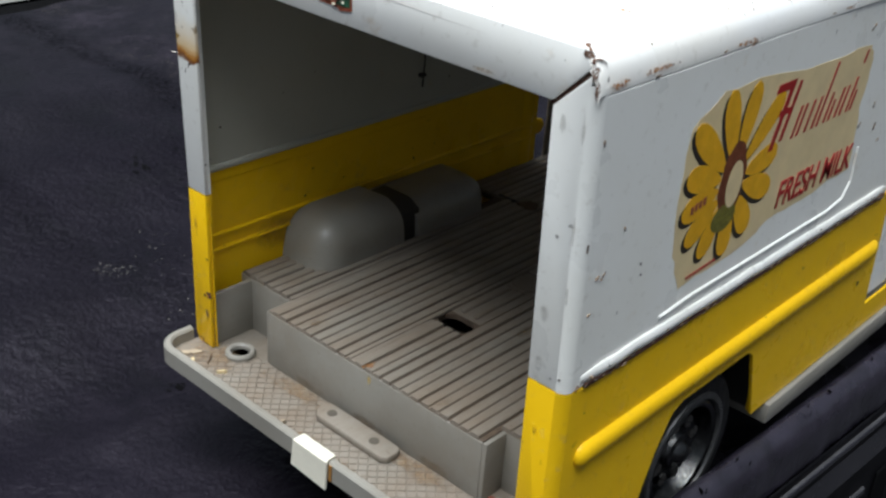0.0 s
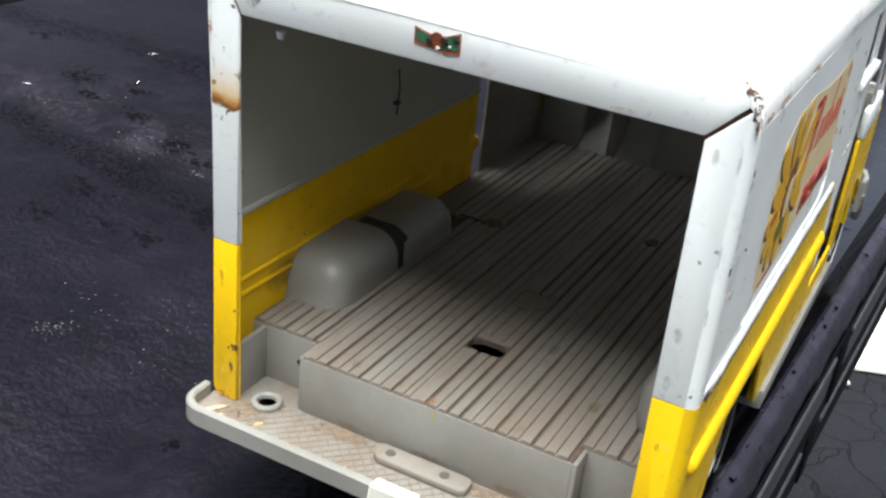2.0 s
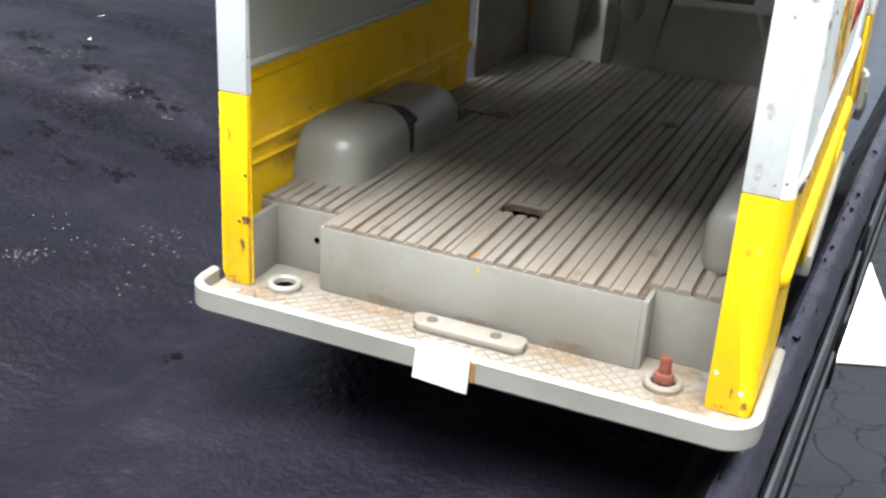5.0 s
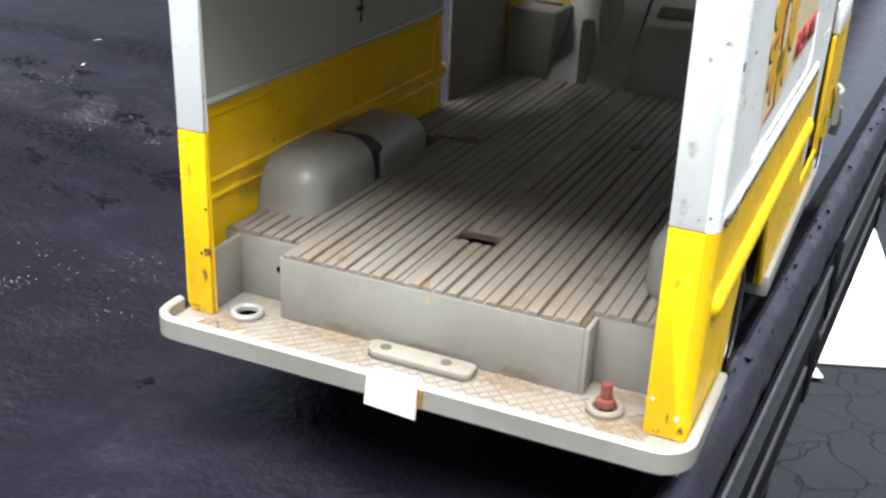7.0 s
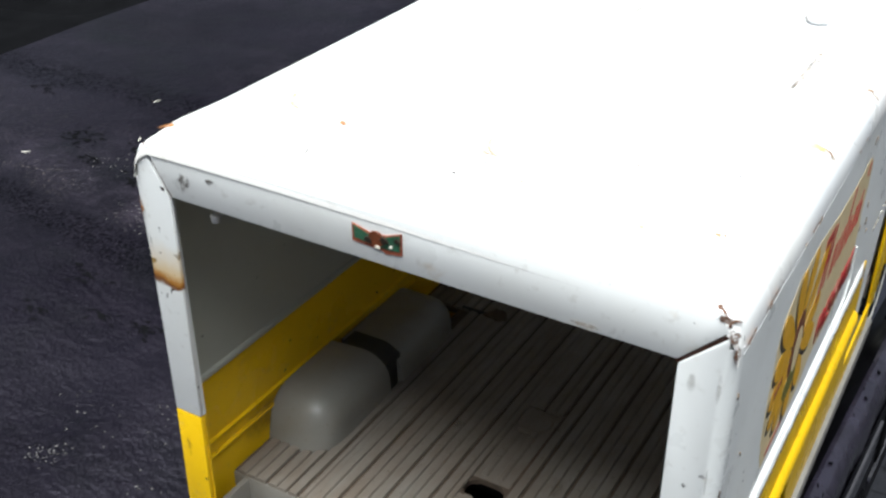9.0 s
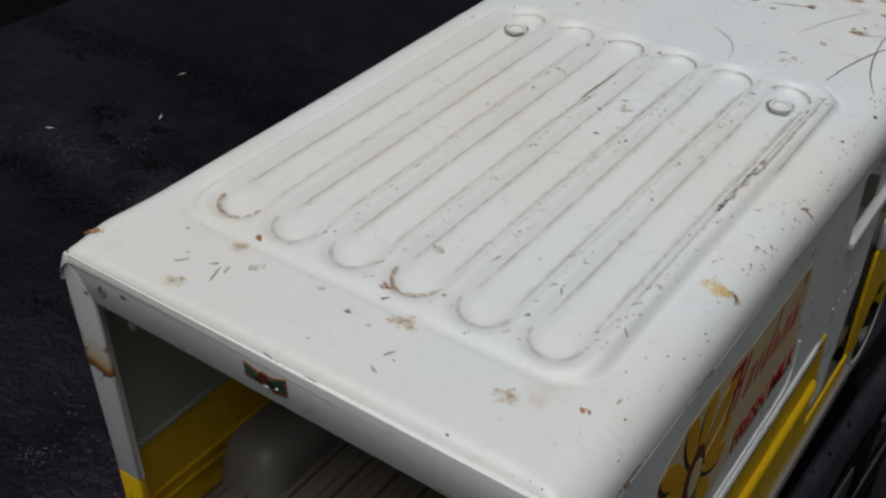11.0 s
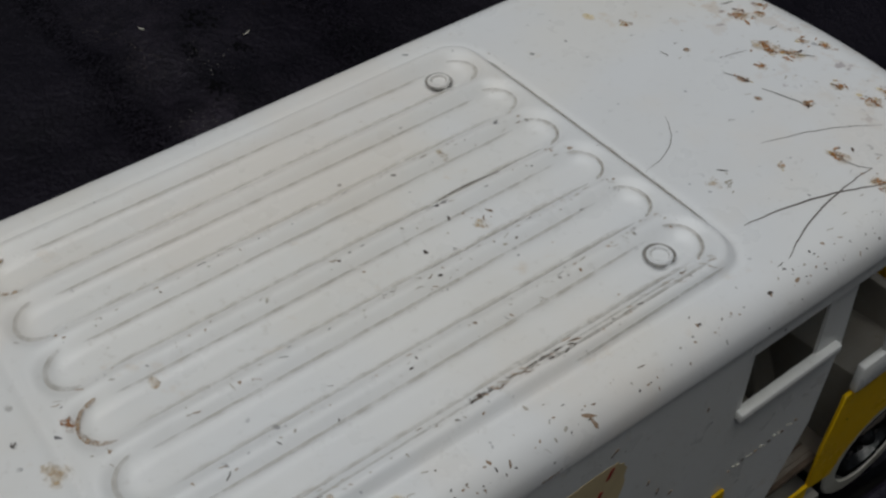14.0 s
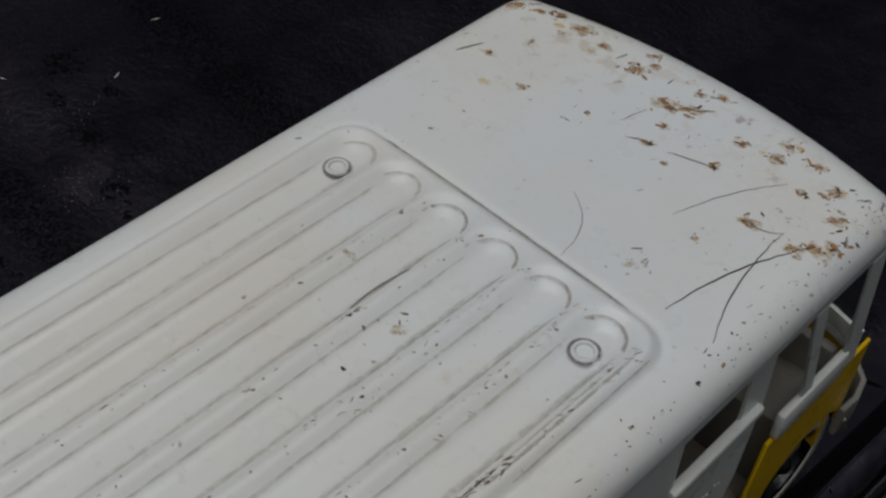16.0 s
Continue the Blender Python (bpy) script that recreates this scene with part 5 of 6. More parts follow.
    part("steering_wheel", lathe([(0.0110, -0.0008), (0.0120, 0.0), (0.0110, 0.0008), (0.0102, 0.0), (0.0110, -0.0008)], (-0.1890, 0.3840, 0.8500), "z", 28, False), black_rubber, truck)


cab_inside()


# ---- small fittings and wear ----
def decal():
    """Torn cream paper with a yellow daisy, red lettering and its plain red brand strokes."""
    xs = XR + 0.00003
    out = []
    corners = [(0.1945, 0.8335), (0.1890, 0.8430), (0.1875, 0.8600), (0.1880, 0.8720), (0.1990, 0.8770), (0.2180, 0.8770), (0.2420, 0.8745), (0.2560, 0.8745), (0.2715, 0.8745), (0.2750, 0.8700), (0.2735, 0.8580), (0.2765, 0.8400), (0.2500, 0.8385), (0.2320, 0.8385), (0.2230, 0.8345), (0.2080, 0.8340)]
    rng = random.Random(4)
    for (ya, za), (yb, zb) in zip(corners, corners[1:] + corners[:1]):
        for k in range(4):
            f = k / 4
            out.append((ya + (yb - ya) * f + rng.uniform(-1, 1) * 0.0005, za + (zb - za) * f + rng.uniform(-1, 1) * 0.0005))
    sheet = part("decal", prism(out, "x", xs - 0.0004, xs + 0.00002), decal_cream, truck, "torn cream paper decal with a yellow daisy", 0)
    cy, cz = 0.2098, 0.8545
    petals = [(7, 20.0), (43, 24.5), (79, 22.5), (108, 23.5), (139, 26.0), (163, 21.0), (188, 20.0), (213, 19.5), (241, 18.5), (276, 19.0), (307, 19.5), (340, 21.0)]
    for k, (deg, mm) in enumerate(petals):
        a, ln = radians(deg), mm * 0.001
        for mat, dx, dy, dz, name in ((decal_black, 0.00006, -0.0011, -0.0008, "petal_outline"), (decal_yellow, 0.00012, 0, 0, "petal")):
            pts = []
            for j in range(18):
                u = 2 * math.pi * j / 18
                rad, wid = 0.0055 + (ln - 0.0055) * (0.5 - 0.5 * math.cos(u)), 0.0040 * math.sin(u) * (0.75 + 0.25 * -math.cos(u))
                pts.append((cy + dy + rad * math.cos(a) - wid * math.sin(a), cz + dz + rad * math.sin(a) + wid * math.cos(a)))
            part(name, prism(pts, "x", xs, xs + dx * 0.4 + 0.00003 + 0.000002 * k), mat, sheet, "", 0)
    part("flower_centre", prism([(cy + 0.0054 * math.cos(2 * math.pi * k / 24) * (1 + 0.08 * math.sin(k * 2.1)), cz + 0.0095 * math.sin(2 * math.pi * k / 24)) for k in range(24)], "x", xs, xs + 0.00012), decal_brown, sheet, "plain brown flower centre", 0)
    part("flower_centre", prism([(cy + 0.0012 + 0.0034 * math.cos(2 * math.pi * k / 20), cz - 0.0010 + 0.0056 * math.sin(2 * math.pi * k / 20)) for k in range(20)], "x", xs, xs + 0.00015), decal_cream, sheet, "plain cream middle of the flower", 0)
    part("flower_base", prism([(cy - 0.001 + 0.0052 * math.cos(2 * math.pi * k / 18), cz - 0.0085 + 0.0034 * math.sin(2 * math.pi * k / 18)) for k in range(18)], "x", xs, xs + 0.00014), decal_olive, sheet, "", 0)
    # plain slanted strokes in place of the brand name
    lean = 0.36
    def stroke(y0, z0, w, h):
        proud = 0.00010 + (y0 - 0.22) * 0.001
        part("brand_stroke", prism([(y0, z0), (y0 + w, z0), (y0 + w + lean * h, z0 + h), (y0 + lean * h, z0 + h)], "x", xs, xs + proud), decal_red, sheet, "", 0)
    stroke(0.2245, 0.8575, 0.0020, 0.0160)
    stroke(0.2290, 0.8590, 0.0016, 0.0135)
    stroke(0.2230, 0.8715, 0.0080, 0.0020)
    stroke(0.2262, 0.8655, 0.0055, 0.0014)
    for y, h in ((0.2350, 0.0075), (0.2375, 0.0075), (0.2415, 0.0075), (0.2452, 0.0075), (0.2478, 0.0150), (0.2515, 0.0072), (0.2540, 0.0050), (0.2575, 0.0072), (0.2603, 0.0072), (0.2640, 0.0085), (0.2662, 0.0050)):
        stroke(y, 0.8582, 0.0011, h)
    stroke(0.2685, 0.8700, 0.0010, 0.0032)
    # the words that can be read
    cu = bpy.data.curves.new("lettering", "FONT")
    cu.body, cu.size, cu.extrude, cu.shear, cu.offset = "FRESH MILK", 0.0100, 0.0001, 0.12, 0.00008
    tmp = bpy.data.objects.new("tmp", cu)
    me = bpy.data.meshes.new_from_object(tmp)
    bpy.data.objects.remove(tmp)
    n = len(me.vertices)
    co = np.empty(n * 3)
    me.vertices.foreach_get("co", co)
    co = co.reshape(-1, 3)
    w = co[:, 0].max() - co[:, 0].min()
    y = 0.2350 + (co[:, 0] - co[:, 0].min()) * (0.0405 / w)
    z = 0.8402 + (co[:, 1] - co[:, 1].min()) * 0.98
    me.vertices.foreach_set("co", np.stack([xs + 0.00013 + co[:, 2], y, z], 1).ravel())
    me.materials.append(decal_red)
    ob = new("lettering", me)
    ob.parent, ob.matrix_parent_inverse = sheet, Matrix.Identity(4)
    tagged(ob, "red block lettering")
    # tiny maker's line that cannot be read
    for k in range(9):
        part("print_bar", box(xs, xs + 0.00012, 0.1968 + k * 0.0014, 0.1978 + k * 0.0014, 0.8345 + 0.00006 * k, 0.8353 + 0.00006 * k), decal_red, sheet, "", 0)
    for k in range(4):
        part("print_bar", box(xs, xs + 0.00018, 0.1935 + k * 0.0016, 0.1946 + k * 0.0016, 0.8512 + 0.0003 * k, 0.8530 + 0.0003 * k), sticker_red, sheet, "", 0)


decal()


def rear_sticker():
    y = YR - 0.0009
    s = part("sticker", prism([(-0.1722, 0.8903), (-0.1722, 0.8866), (-0.1655, 0.8861), (-0.1650, 0.8856), (-0.1614, 0.8862), (-0.1614, 0.8908), (-0.1648, 0.8895), (-0.1685, 0.8893)], "y", y, y + 0.0005), sticker_red, truck, "torn green and red sticker", 0)
    part("sticker_green", prism([(-0.1718, 0.8900), (-0.1716, 0.8874), (-0.1640, 0.8868), (-0.1618, 0.8870), (-0.1617, 0.8904), (-0.1650, 0.8891), (-0.1686, 0.8889)], "y", y - 0.00015, y), sticker_green, s, "", 0)
    part("sticker_patch", lathe([(0.0, -0.0003), (0.0016, -0.0003), (0.0017, 0.0)], (-0.1668, 0.8880, y) and (-0.1668, y, 0.8884), "y", 12), decal_brown, s, "", 0)


rear_sticker()
for k, (x, z, r, mat) in enumerate(((-0.1650, 0.8886, 0.0010, decal_black), (-0.1684, 0.8880, 0.0008, decal_black), (-0.1664, 0.8868, 0.0005, tape), (-0.1636, 0.8876, 0.0003, tape), (-0.1622, 0.8893, 0.0006, decal_black))):
    part("sticker_scrap", blob(x, z, r, YR - 0.0014, YR - 0.0010, 50 + k, 0.8), mat, truck, "", 0)


yb = YR - 0.0007
for k, (dx, z, r) in enumerate(((0.0086, 0.7915, 0.0011), (0.0068, 0.7908, 0.0005), (0.0088, 0.8030, 0.0004))):
    part("rust_spot", blob(XL + dx - 0.0008, z, r, yb, yb + 0.0003, 20 + k), rust_edge, truck, "", 0)
for x, z, rx, rz in ((0.0030, 0.8928, 0.0020, 0.0012), (0.0012, 0.8902, 0.0012, 0.0022), (0.0005, 0.8868, 0.0007, 0.0026)):
    part("rust_corner", patch((XR - x, yb, z), (rx, 0, 0), (0, 0, rz)), soft_brown, truck, "rusty broken corner", 0)
part("white_fleck", blob(XR - 0.0028, 0.7795, 0.0006, yb, yb + 0.0002, 41), white_paint, truck, "", 0)
part("white_fleck", blob(XR - 0.0085, 0.7830, 0.0005, yb, yb + 0.0002, 42), white_paint, truck, "", 0)
part("hanging_screw", lathe([(0.0, -0.0022), (0.0010, -0.0016), (0.0012, 0.0)], (-0.2075, YR + 0.0012, 0.8810), "z", 12), chrome, truck)
part("wall_hook", join(box(XL + 0.0010, XL + 0.0040, 0.2440, 0.2462, 0.8365, 0.8375), sweep([(XL + 0.0030, 0.2452, 0.8480), (XL + 0.0036, 0.2456, 0.8420), (XL + 0.0034, 0.2452, 0.8330)], round_section(0.0003, 0.0003, 6), Vector((1, 0, 0)))), dark_steel, truck, "bent dark wire hook on the inner wall")


# scratches and chips that lie on the roof
def roof_surface(x, y):
    x = min(XR - 0.0001, max(XL + 0.0001, XC + (x - XC) / roof_width(y)))
    r = shoulder(x, y)
    q = max(0.0, r - min(x - XL, XR - x))
    f = max(0.0, 0.011 - (front_edge(x) - y)) * r / 0.011
    l = min(r, math.hypot(q, f))
    return roof_height(x, y) - (r - math.sqrt(max(0.0, r * r - l * l))) - rear_drop(x, y)


def ribbon(points, w):
    bm = bmesh.new()
    pts = [Vector((x, y, roof_surface(x, y) + 0.00007)) for x, y in points]
    last = None
    for i, p in enumerate(pts):
        d = pts[min(i + 1, len(pts) - 1)] - pts[max(i - 1, 0)]
        side = Vector((-d.y, d.x, 0)).normalized() * w * (0.35 + 0.65 * math.sin(math.pi * (i + 0.5) / len(pts))) * 0.5
        pair = (bm.verts.new(p - side), bm.verts.new(p + side))
        if last:
            bm.faces.new((last[0], pair[0], pair[1], last[1]))
        last = pair
    return bm


def roof_fleck(x, y, r, rng, stretch=1.0, ang=0.0):
    """A small irregular chip that follows the roof."""
    n = rng.choice((5, 6, 7, 8))
    bm = bmesh.new()
    vs = []
    for k in range(n):
        a, rad = 2 * math.pi * k / n, r * rng.uniform(0.45, 1.15)
        u, v = rad * math.cos(a) * stretch, rad * math.sin(a)
        px, py = x + u * math.cos(ang) - v * math.sin(ang), y + u * math.sin(ang) + v * math.cos(ang)
        px = min(XC + HALF * roof_width(py) - 0.0004, max(XL + 0.0004, px))
        vs.append(bm.verts.new((px, py, roof_surface(px, py) + 0.00008)))
    bm.faces.new(vs)
    return bm


def curve_between(a, b, sag, n=14):
    (x0, y0), (x1, y1) = a, b
    nx, ny = -(y1 - y0), x1 - x0
    return [(x0 + (x1 - x0) * t + nx * sag * 4 * t * (1 - t), y0 + (y1 - y0) * t + ny * sag * 4 * t * (1 - t)) for t in (k / n for k in range(n + 1))]


def roof_wear():
    rs = random.Random(4)
    for a, b, sag, w in (((-0.1190, 0.3260), (-0.1070, 0.3660), 0.05, 0.0005), ((-0.1060, 0.3260), (-0.1140, 0.3650), 0.06, 0.0004), ((-0.1670, 0.2760), (-0.1660, 0.2930), 0.07, 0.0008),
                         ((-0.1460, 0.3215), (-0.1580, 0.3400), -0.16, 0.00018), ((-0.1510, 0.3680), (-0.1380, 0.3720), 0.01, 0.0004), ((-0.1620, 0.3650), (-0.1550, 0.3680), 0.03, 0.0004), ((-0.1360, 0.3510), (-0.1230, 0.3800), 0.05, 0.00022),
                         ((-0.1670, 0.3690), (-0.1650, 0.3780), 0.02, 0.00022), ((-0.1850, 0.3890), (-0.1840, 0.3930), 0.0, 0.0004), ((-0.1680, 0.3900), (-0.1680, 0.3930), 0.0, 0.0003), ((-0.1790, 0.3590), (-0.1760, 0.3592), 0.05, 0.0003), ((-0.1360, 0.3350), (-0.1340, 0.3370), 0.0, 0.0004), ((-0.1240, 0.3630), (-0.1140, 0.3650), -0.2, 0.0003),
                         ((-0.2010, 0.1640), (-0.1990, 0.1665), 0.0, 0.0003), ((-0.1900, 0.1630), (-0.1915, 0.1680), 0.0, 0.0003),
                         ((-0.2190, 0.3600), (-0.2160, 0.3680), 0.0, 0.0006), ((-0.1560, 0.3860), (-0.1520, 0.3900), 0.0, 0.0005)):
        part("scratch", ribbon([(x + rs.gauss(0, 0.00010), y + rs.gauss(0, 0.00006)) for x, y in curve_between(a, b, sag, 22)], w), chip_dark, roof, "thin dark scratch", 0)
    rng = random.Random(12)
    for mat, count, name in ((chip_dark, 230, "paint_chip_scatter"), (chip_pale, 200, "scuff_scatter")):
        bits = []
        for _ in range(count):
            mode = rng.random()
            if mode < 0.72:
                g = rng.choice(GROOVES[1:] + [GROOVES[-1], GROOVES[-2], GROOVES[-3]]) + 0.0081
                x, y = g + rng.gauss(0, 0.0013), 0.312 - 0.130 * rng.random() ** 1.5
            elif mode < 0.80:
                x, y = rng.uniform(-0.226, -0.104), rng.uniform(0.158, 0.395)
            elif mode < 0.92:
                x, y = XR - abs(rng.gauss(0.004, 0.0035)) - 0.0008, rng.uniform(0.165, 0.395)
            else:
                x, y = rng.uniform(-0.20, -0.105), 0.392 - abs(rng.gauss(0, 0.018))
            if not (YR + 0.004 < y < YF - 0.024 and XL + 0.0012 < x < XR - 0.001):
                continue
            if rng.random() < 0.62:
                bits.append(roof_fleck(x, y, rng.uniform(0.00010, 0.00028) * (1.8 if rng.random() < 0.08 else 1), rng, rng.uniform(1.2, 3.0), rng.gauss(1.1, 0.7)))
            else:
                ln, ang = rng.uniform(0.0006, 0.0022), rng.gauss(1.2, 0.5)
                pts = [(x + ln * (t - 0.5) * math.cos(ang) + 0.0001 * rng.gauss(0, 1), y + ln * (t - 0.5) * math.sin(ang)) for t in (0, 0.33, 0.66, 1)]
                bits.append(ribbon(pts, rng.uniform(0.00012, 0.0003)))
        tagged(part(name, join(*bits), mat, roof, "", 0), kind="stuff")
    bits = []
    for _ in range(120):
        y = rng.choice((0.212, 0.236, 0.243, 0.262, 0.285, 0.300, 0.322, 0.335, 0.351, 0.362, 0.372, 0.380, 0.384, 0.390)) + rng.gauss(0, 0.006)
        x = XC + (HALF - 0.0036 + rng.gauss(0, 0.0013)) * roof_width(y)
        if x < XC + HALF * roof_width(y) - 0.0005 and y < 0.3935:
            bits.append(roof_fleck(x, y, rng.uniform(0.00009, 0.00026) * (2.0 if rng.random() < 0.09 else 1), rng, rng.uniform(1.0, 2.6), rng.gauss(1.4, 0.8)))
    tagged(part("shoulder_chip_scatter", join(*bits), chip_dark, roof, "", 0), kind="stuff")
    bits = []
    for _ in range(26):
        x = XR - 0.008 - abs(rng.gauss(0, 0.030))
        if x > XL + 0.02:
            bits.append(ribbon([(x, YR - 0.0008 + rng.gauss(0, 0.0002)), (x + rng.uniform(0.0008, 0.003), YR - 0.0007)], rng.uniform(0.0003, 0.0006)))
    tagged(part("rim_chip_scatter", join(*bits), chip_dark, roof, "", 0), kind="stuff")
    # grey-brown dirt in the creases of the stamping
    def on_roof(points):
        return [(x, y, roof_surface(x, y) + 0.00006) for x, y in points]

    for k, gx in enumerate(GROOVES):
        for side, w in ((1, 0.0030), (-1, 0.0024)):
            part("crease_line", strip(on_roof([(gx + side * 0.0050, 0.190 + 0.118 * q / 30) for q in range(31)]), w), soft_crease, roof, "", 0)
        rear = [(gx + 0.0060 * math.cos(a), 0.1886 + 0.0058 * math.sin(a)) for a in np.linspace(math.pi * 0.95, math.pi * 2.02, 18)]
        part("crease_line", strip(on_roof(rear), 0.0030), soft_ochre if k in (0, 3) else soft_crease, roof, "", 0)
        front = [(gx + 0.0060 * math.cos(a), 0.3092 + 0.0060 * math.sin(a)) for a in np.linspace(math.pi * 0.98, 0.0, 18)]
        part("crease_line", strip(on_roof(front), 0.0032), soft_crease, roof, "", 0)
    for w, mat, off in ((0.0026, soft_crease, 0.0), (0.0014, soft_line, 0.0003)):
        part("crease_line", strip(on_roof([(-0.2070 + 0.0840 * q / 40, 0.3198 + off) for q in range(41)]), w), mat, roof, "dark line along the stamped panel", 0)
    part("crease_line", strip(on_roof([(-0.1160 + 0.0 * q, 0.200 + 0.108 * q / 24) for q in range(25)]), 0.0014), soft_crease, roof, "", 0)
    # darker lines in the creases towards the front
    for gx in GROOVES[2:]:
        part("crease_line", strip(on_roof([(gx + 0.0056, 0.258 + 0.051 * q / 20) for q in range(21)]), 0.0013), soft_edge, roof, "", 0)
        bend = [(gx + 0.0056 * math.cos(a), 0.3095 + 0.0056 * math.sin(a)) for a in np.linspace(0.0, math.pi * 0.5, 10)]
        part("crease_line", strip(on_roof(bend), 0.0016), soft_edge, roof, "", 0)
    part("crease_line", strip(on_roof([(-0.1146, 0.262 + 0.050 * q / 20) for q in range(21)]), 0.0013), soft_edge, roof, "", 0)
    part("crease_line", strip(on_roof([(-0.1122, 0.268 + 0.046 * q / 20) for q in range(21)]), 0.0016), soft_edge, roof, "", 0)
    # smear of black scuffs beside the last capsule
    part("black_scuff", strip(on_roof([(-0.1158 - 0.0002 * q / 16, 0.2455 + 0.0060 * q / 16) for q in range(17)]), 0.0026), soft_black, roof, "smear of black scuffs", 0)
    part("black_scuff", strip(on_roof([(-0.1160, 0.2620 + 0.0070 * q / 16) for q in range(17)]), 0.0020), soft_black, roof, "", 0)
    bits = []
    for k in range(34):
        t = rng.random() ** 1.2
        x, y = -0.1160 + rng.gauss(0, 0.0007), 0.2470 + 0.026 * t
        ln, ang = rng.uniform(0.0008, 0.0026), rng.gauss(1.15, 0.35)
        bits.append(ribbon([(x + ln * (q - 0.5) * math.cos(ang), y + ln * (q - 0.5) * math.sin(ang)) for q in (0, 0.33, 0.66, 1)], rng.uniform(0.00018, 0.00045)))
    tagged(part("scuff_scratch_scatter", join(*bits), chip_dark, roof, "", 0), kind="stuff")
    # faint round stains
    for x, y, r, mat in ((-0.1330, 0.3310, 0.0026, soft_tan), (-0.1590, 0.2000, 0.0016, soft_tan), (-0.1935, 0.1755, 0.0030, soft_tan), (-0.1055, 0.2220, 0.0042, soft_yellow), (-0.1040, 0.2230, 0.0024, soft_yellow), (-0.1140, 0.2130, 0.0013, soft_tan), (-0.1590, 0.1825, 0.0022, soft_rust), (-0.1920, 0.1800, 0.0014, soft_rust), (-0.1850, 0.1730, 0.0026, soft_tan), (-0.1610, 0.1720, 0.0012, soft_black), (-0.2035, 0.3555, 0.0026, soft_yellow),
                         (-0.1700, 0.1745, 0.0012, soft_grey), (-0.1500, 0.1760, 0.0040, soft_tan), (-0.1230, 0.1700, 0.0036, soft_tan), (-0.1100, 0.1750, 0.0016, soft_rust), (-0.1790, 0.2860, 0.0018, soft_tan), (-0.1560, 0.2800, 0.0024, soft_tan), (-0.2230, 0.1620, 0.0030, soft_rust), (-0.1960, 0.1590, 0.0030, soft_tan)):
        part("stain", patch((x, y, 0), (r * 1.15, r * 0.2, 0), (-r * 0.15, r * 0.85, 0), 3, 16, roof_surface), mat, roof, "", 0)
    # brown rust that runs over the broken rear corner
    part("rust_run", strip(on_roof([(XR - 0.0050 + 0.0030 * q / 12, YR + 0.0004 - 0.0012 * q / 12) for q in range(13)]), 0.0018), soft_brown, roof, "brown rust along the torn rear seam", 0)
    part("rust_run", strip(on_roof([(XR - 0.0026 + 0.0012 * q / 12, YR - 0.0008 + 0.0026 * q / 12) for q in range(13)]), 0.0020), soft_brown, roof, "", 0)
    # rust freckles gathered towards the front edge, and a few stains elsewhere
    front = ((-0.223, 0.389, 28), (-0.201, 0.393, 34), (-0.191, 0.391, 22), (-0.178, 0.389, 30), (-0.175, 0.394, 14), (-0.178, 0.398, 14), (-0.195, 0.361, 16), (-0.212, 0.366, 18), (-0.175, 0.365, 9), (-0.163, 0.383, 36),
             (-0.154, 0.396, 20), (-0.157, 0.386, 22), (-0.159, 0.393, 15), (-0.158, 0.375, 14), (-0.157, 0.367, 16), (-0.140, 0.372, 15), (-0.149, 0.364, 9), (-0.140, 0.384, 15), (-0.130, 0.392, 22), (-0.130, 0.386, 26),
             (-0.108, 0.378, 24), (-0.104, 0.370, 18), (-0.113, 0.386, 26), (-0.119, 0.380, 14), (-0.210, 0.394, 20), (-0.215, 0.391, 14), (-0.122, 0.362, 24), (-0.128, 0.348, 9), (-0.110, 0.362, 22), (-0.106, 0.366, 27), (-0.121, 0.391, 18), (-0.102, 0.224, 10))
    places = [(x, y, r * 0.0001, 10 + r, roof_rust) for x, y, r in front]
    places += [(-0.1590, 0.2010, 0.0010, 12, chip_pale), (-0.1320, 0.3330, 0.0020, 40, chip_pale), (-0.1050, 0.3890, 0.0032, 60, chip_dark), (-0.1020, 0.3730, 0.0024, 36, chip_dark), (-0.1560, 0.2810, 0.0030, 24, chip_dark),
               (-0.2070, 0.1850, 0.0016, 12, chip_pale), (-0.1900, 0.1700, 0.0040, 18, chip_pale), (-0.1500, 0.1640, 0.0060, 20, chip_pale), (-0.1030, 0.2560, 0.0030, 20, chip_pale), (-0.1010, 0.2650, 0.0020, 16, chip_dark)]
    for x, y, r, n, mat in places:
        if mat is roof_rust:
            a, q = rng.uniform(-0.6, 0.6), rng.uniform(0.45, 0.8)
            part("stain", patch((x, y, 0), (r * 1.1 * math.cos(a), r * 1.1 * math.sin(a), 0), (-r * q * math.sin(a), r * q * math.cos(a), 0), 4, 18, roof_surface), soft_rust, roof, "", 0)
            for _ in range(2):
                part("stain", patch((x + rng.gauss(0, r), y + rng.gauss(0, r * 0.7), 0), (r * rng.uniform(0.4, 0.9), 0, 0), (r * 0.2, r * rng.uniform(0.25, 0.6), 0), 3, 14, roof_surface), rng.choice((soft_rust, soft_yellow)), roof, "", 0)
            part("stain", patch((x + r * 0.2, y, 0), (r * 1.6, 0, 0), (r * 0.3, r * 1.2, 0), 4, 18, roof_surface), soft_tan, roof, "", 0)
        bits = []
        for _ in range(max(4, n // 4)):
            px, py = x + rng.gauss(0, r * 0.8), y + rng.gauss(0, r * 0.6)
            if py < front_edge(px) - 0.0015 and XL + 0.002 < px < XR - 0.002:
                bits.append(roof_fleck(px, py, rng.uniform(0.00012, 0.00045) * (0.7 + 0.6 * rng.random()), rng, rng.uniform(1, 3.8), rng.uniform(0, 3)))
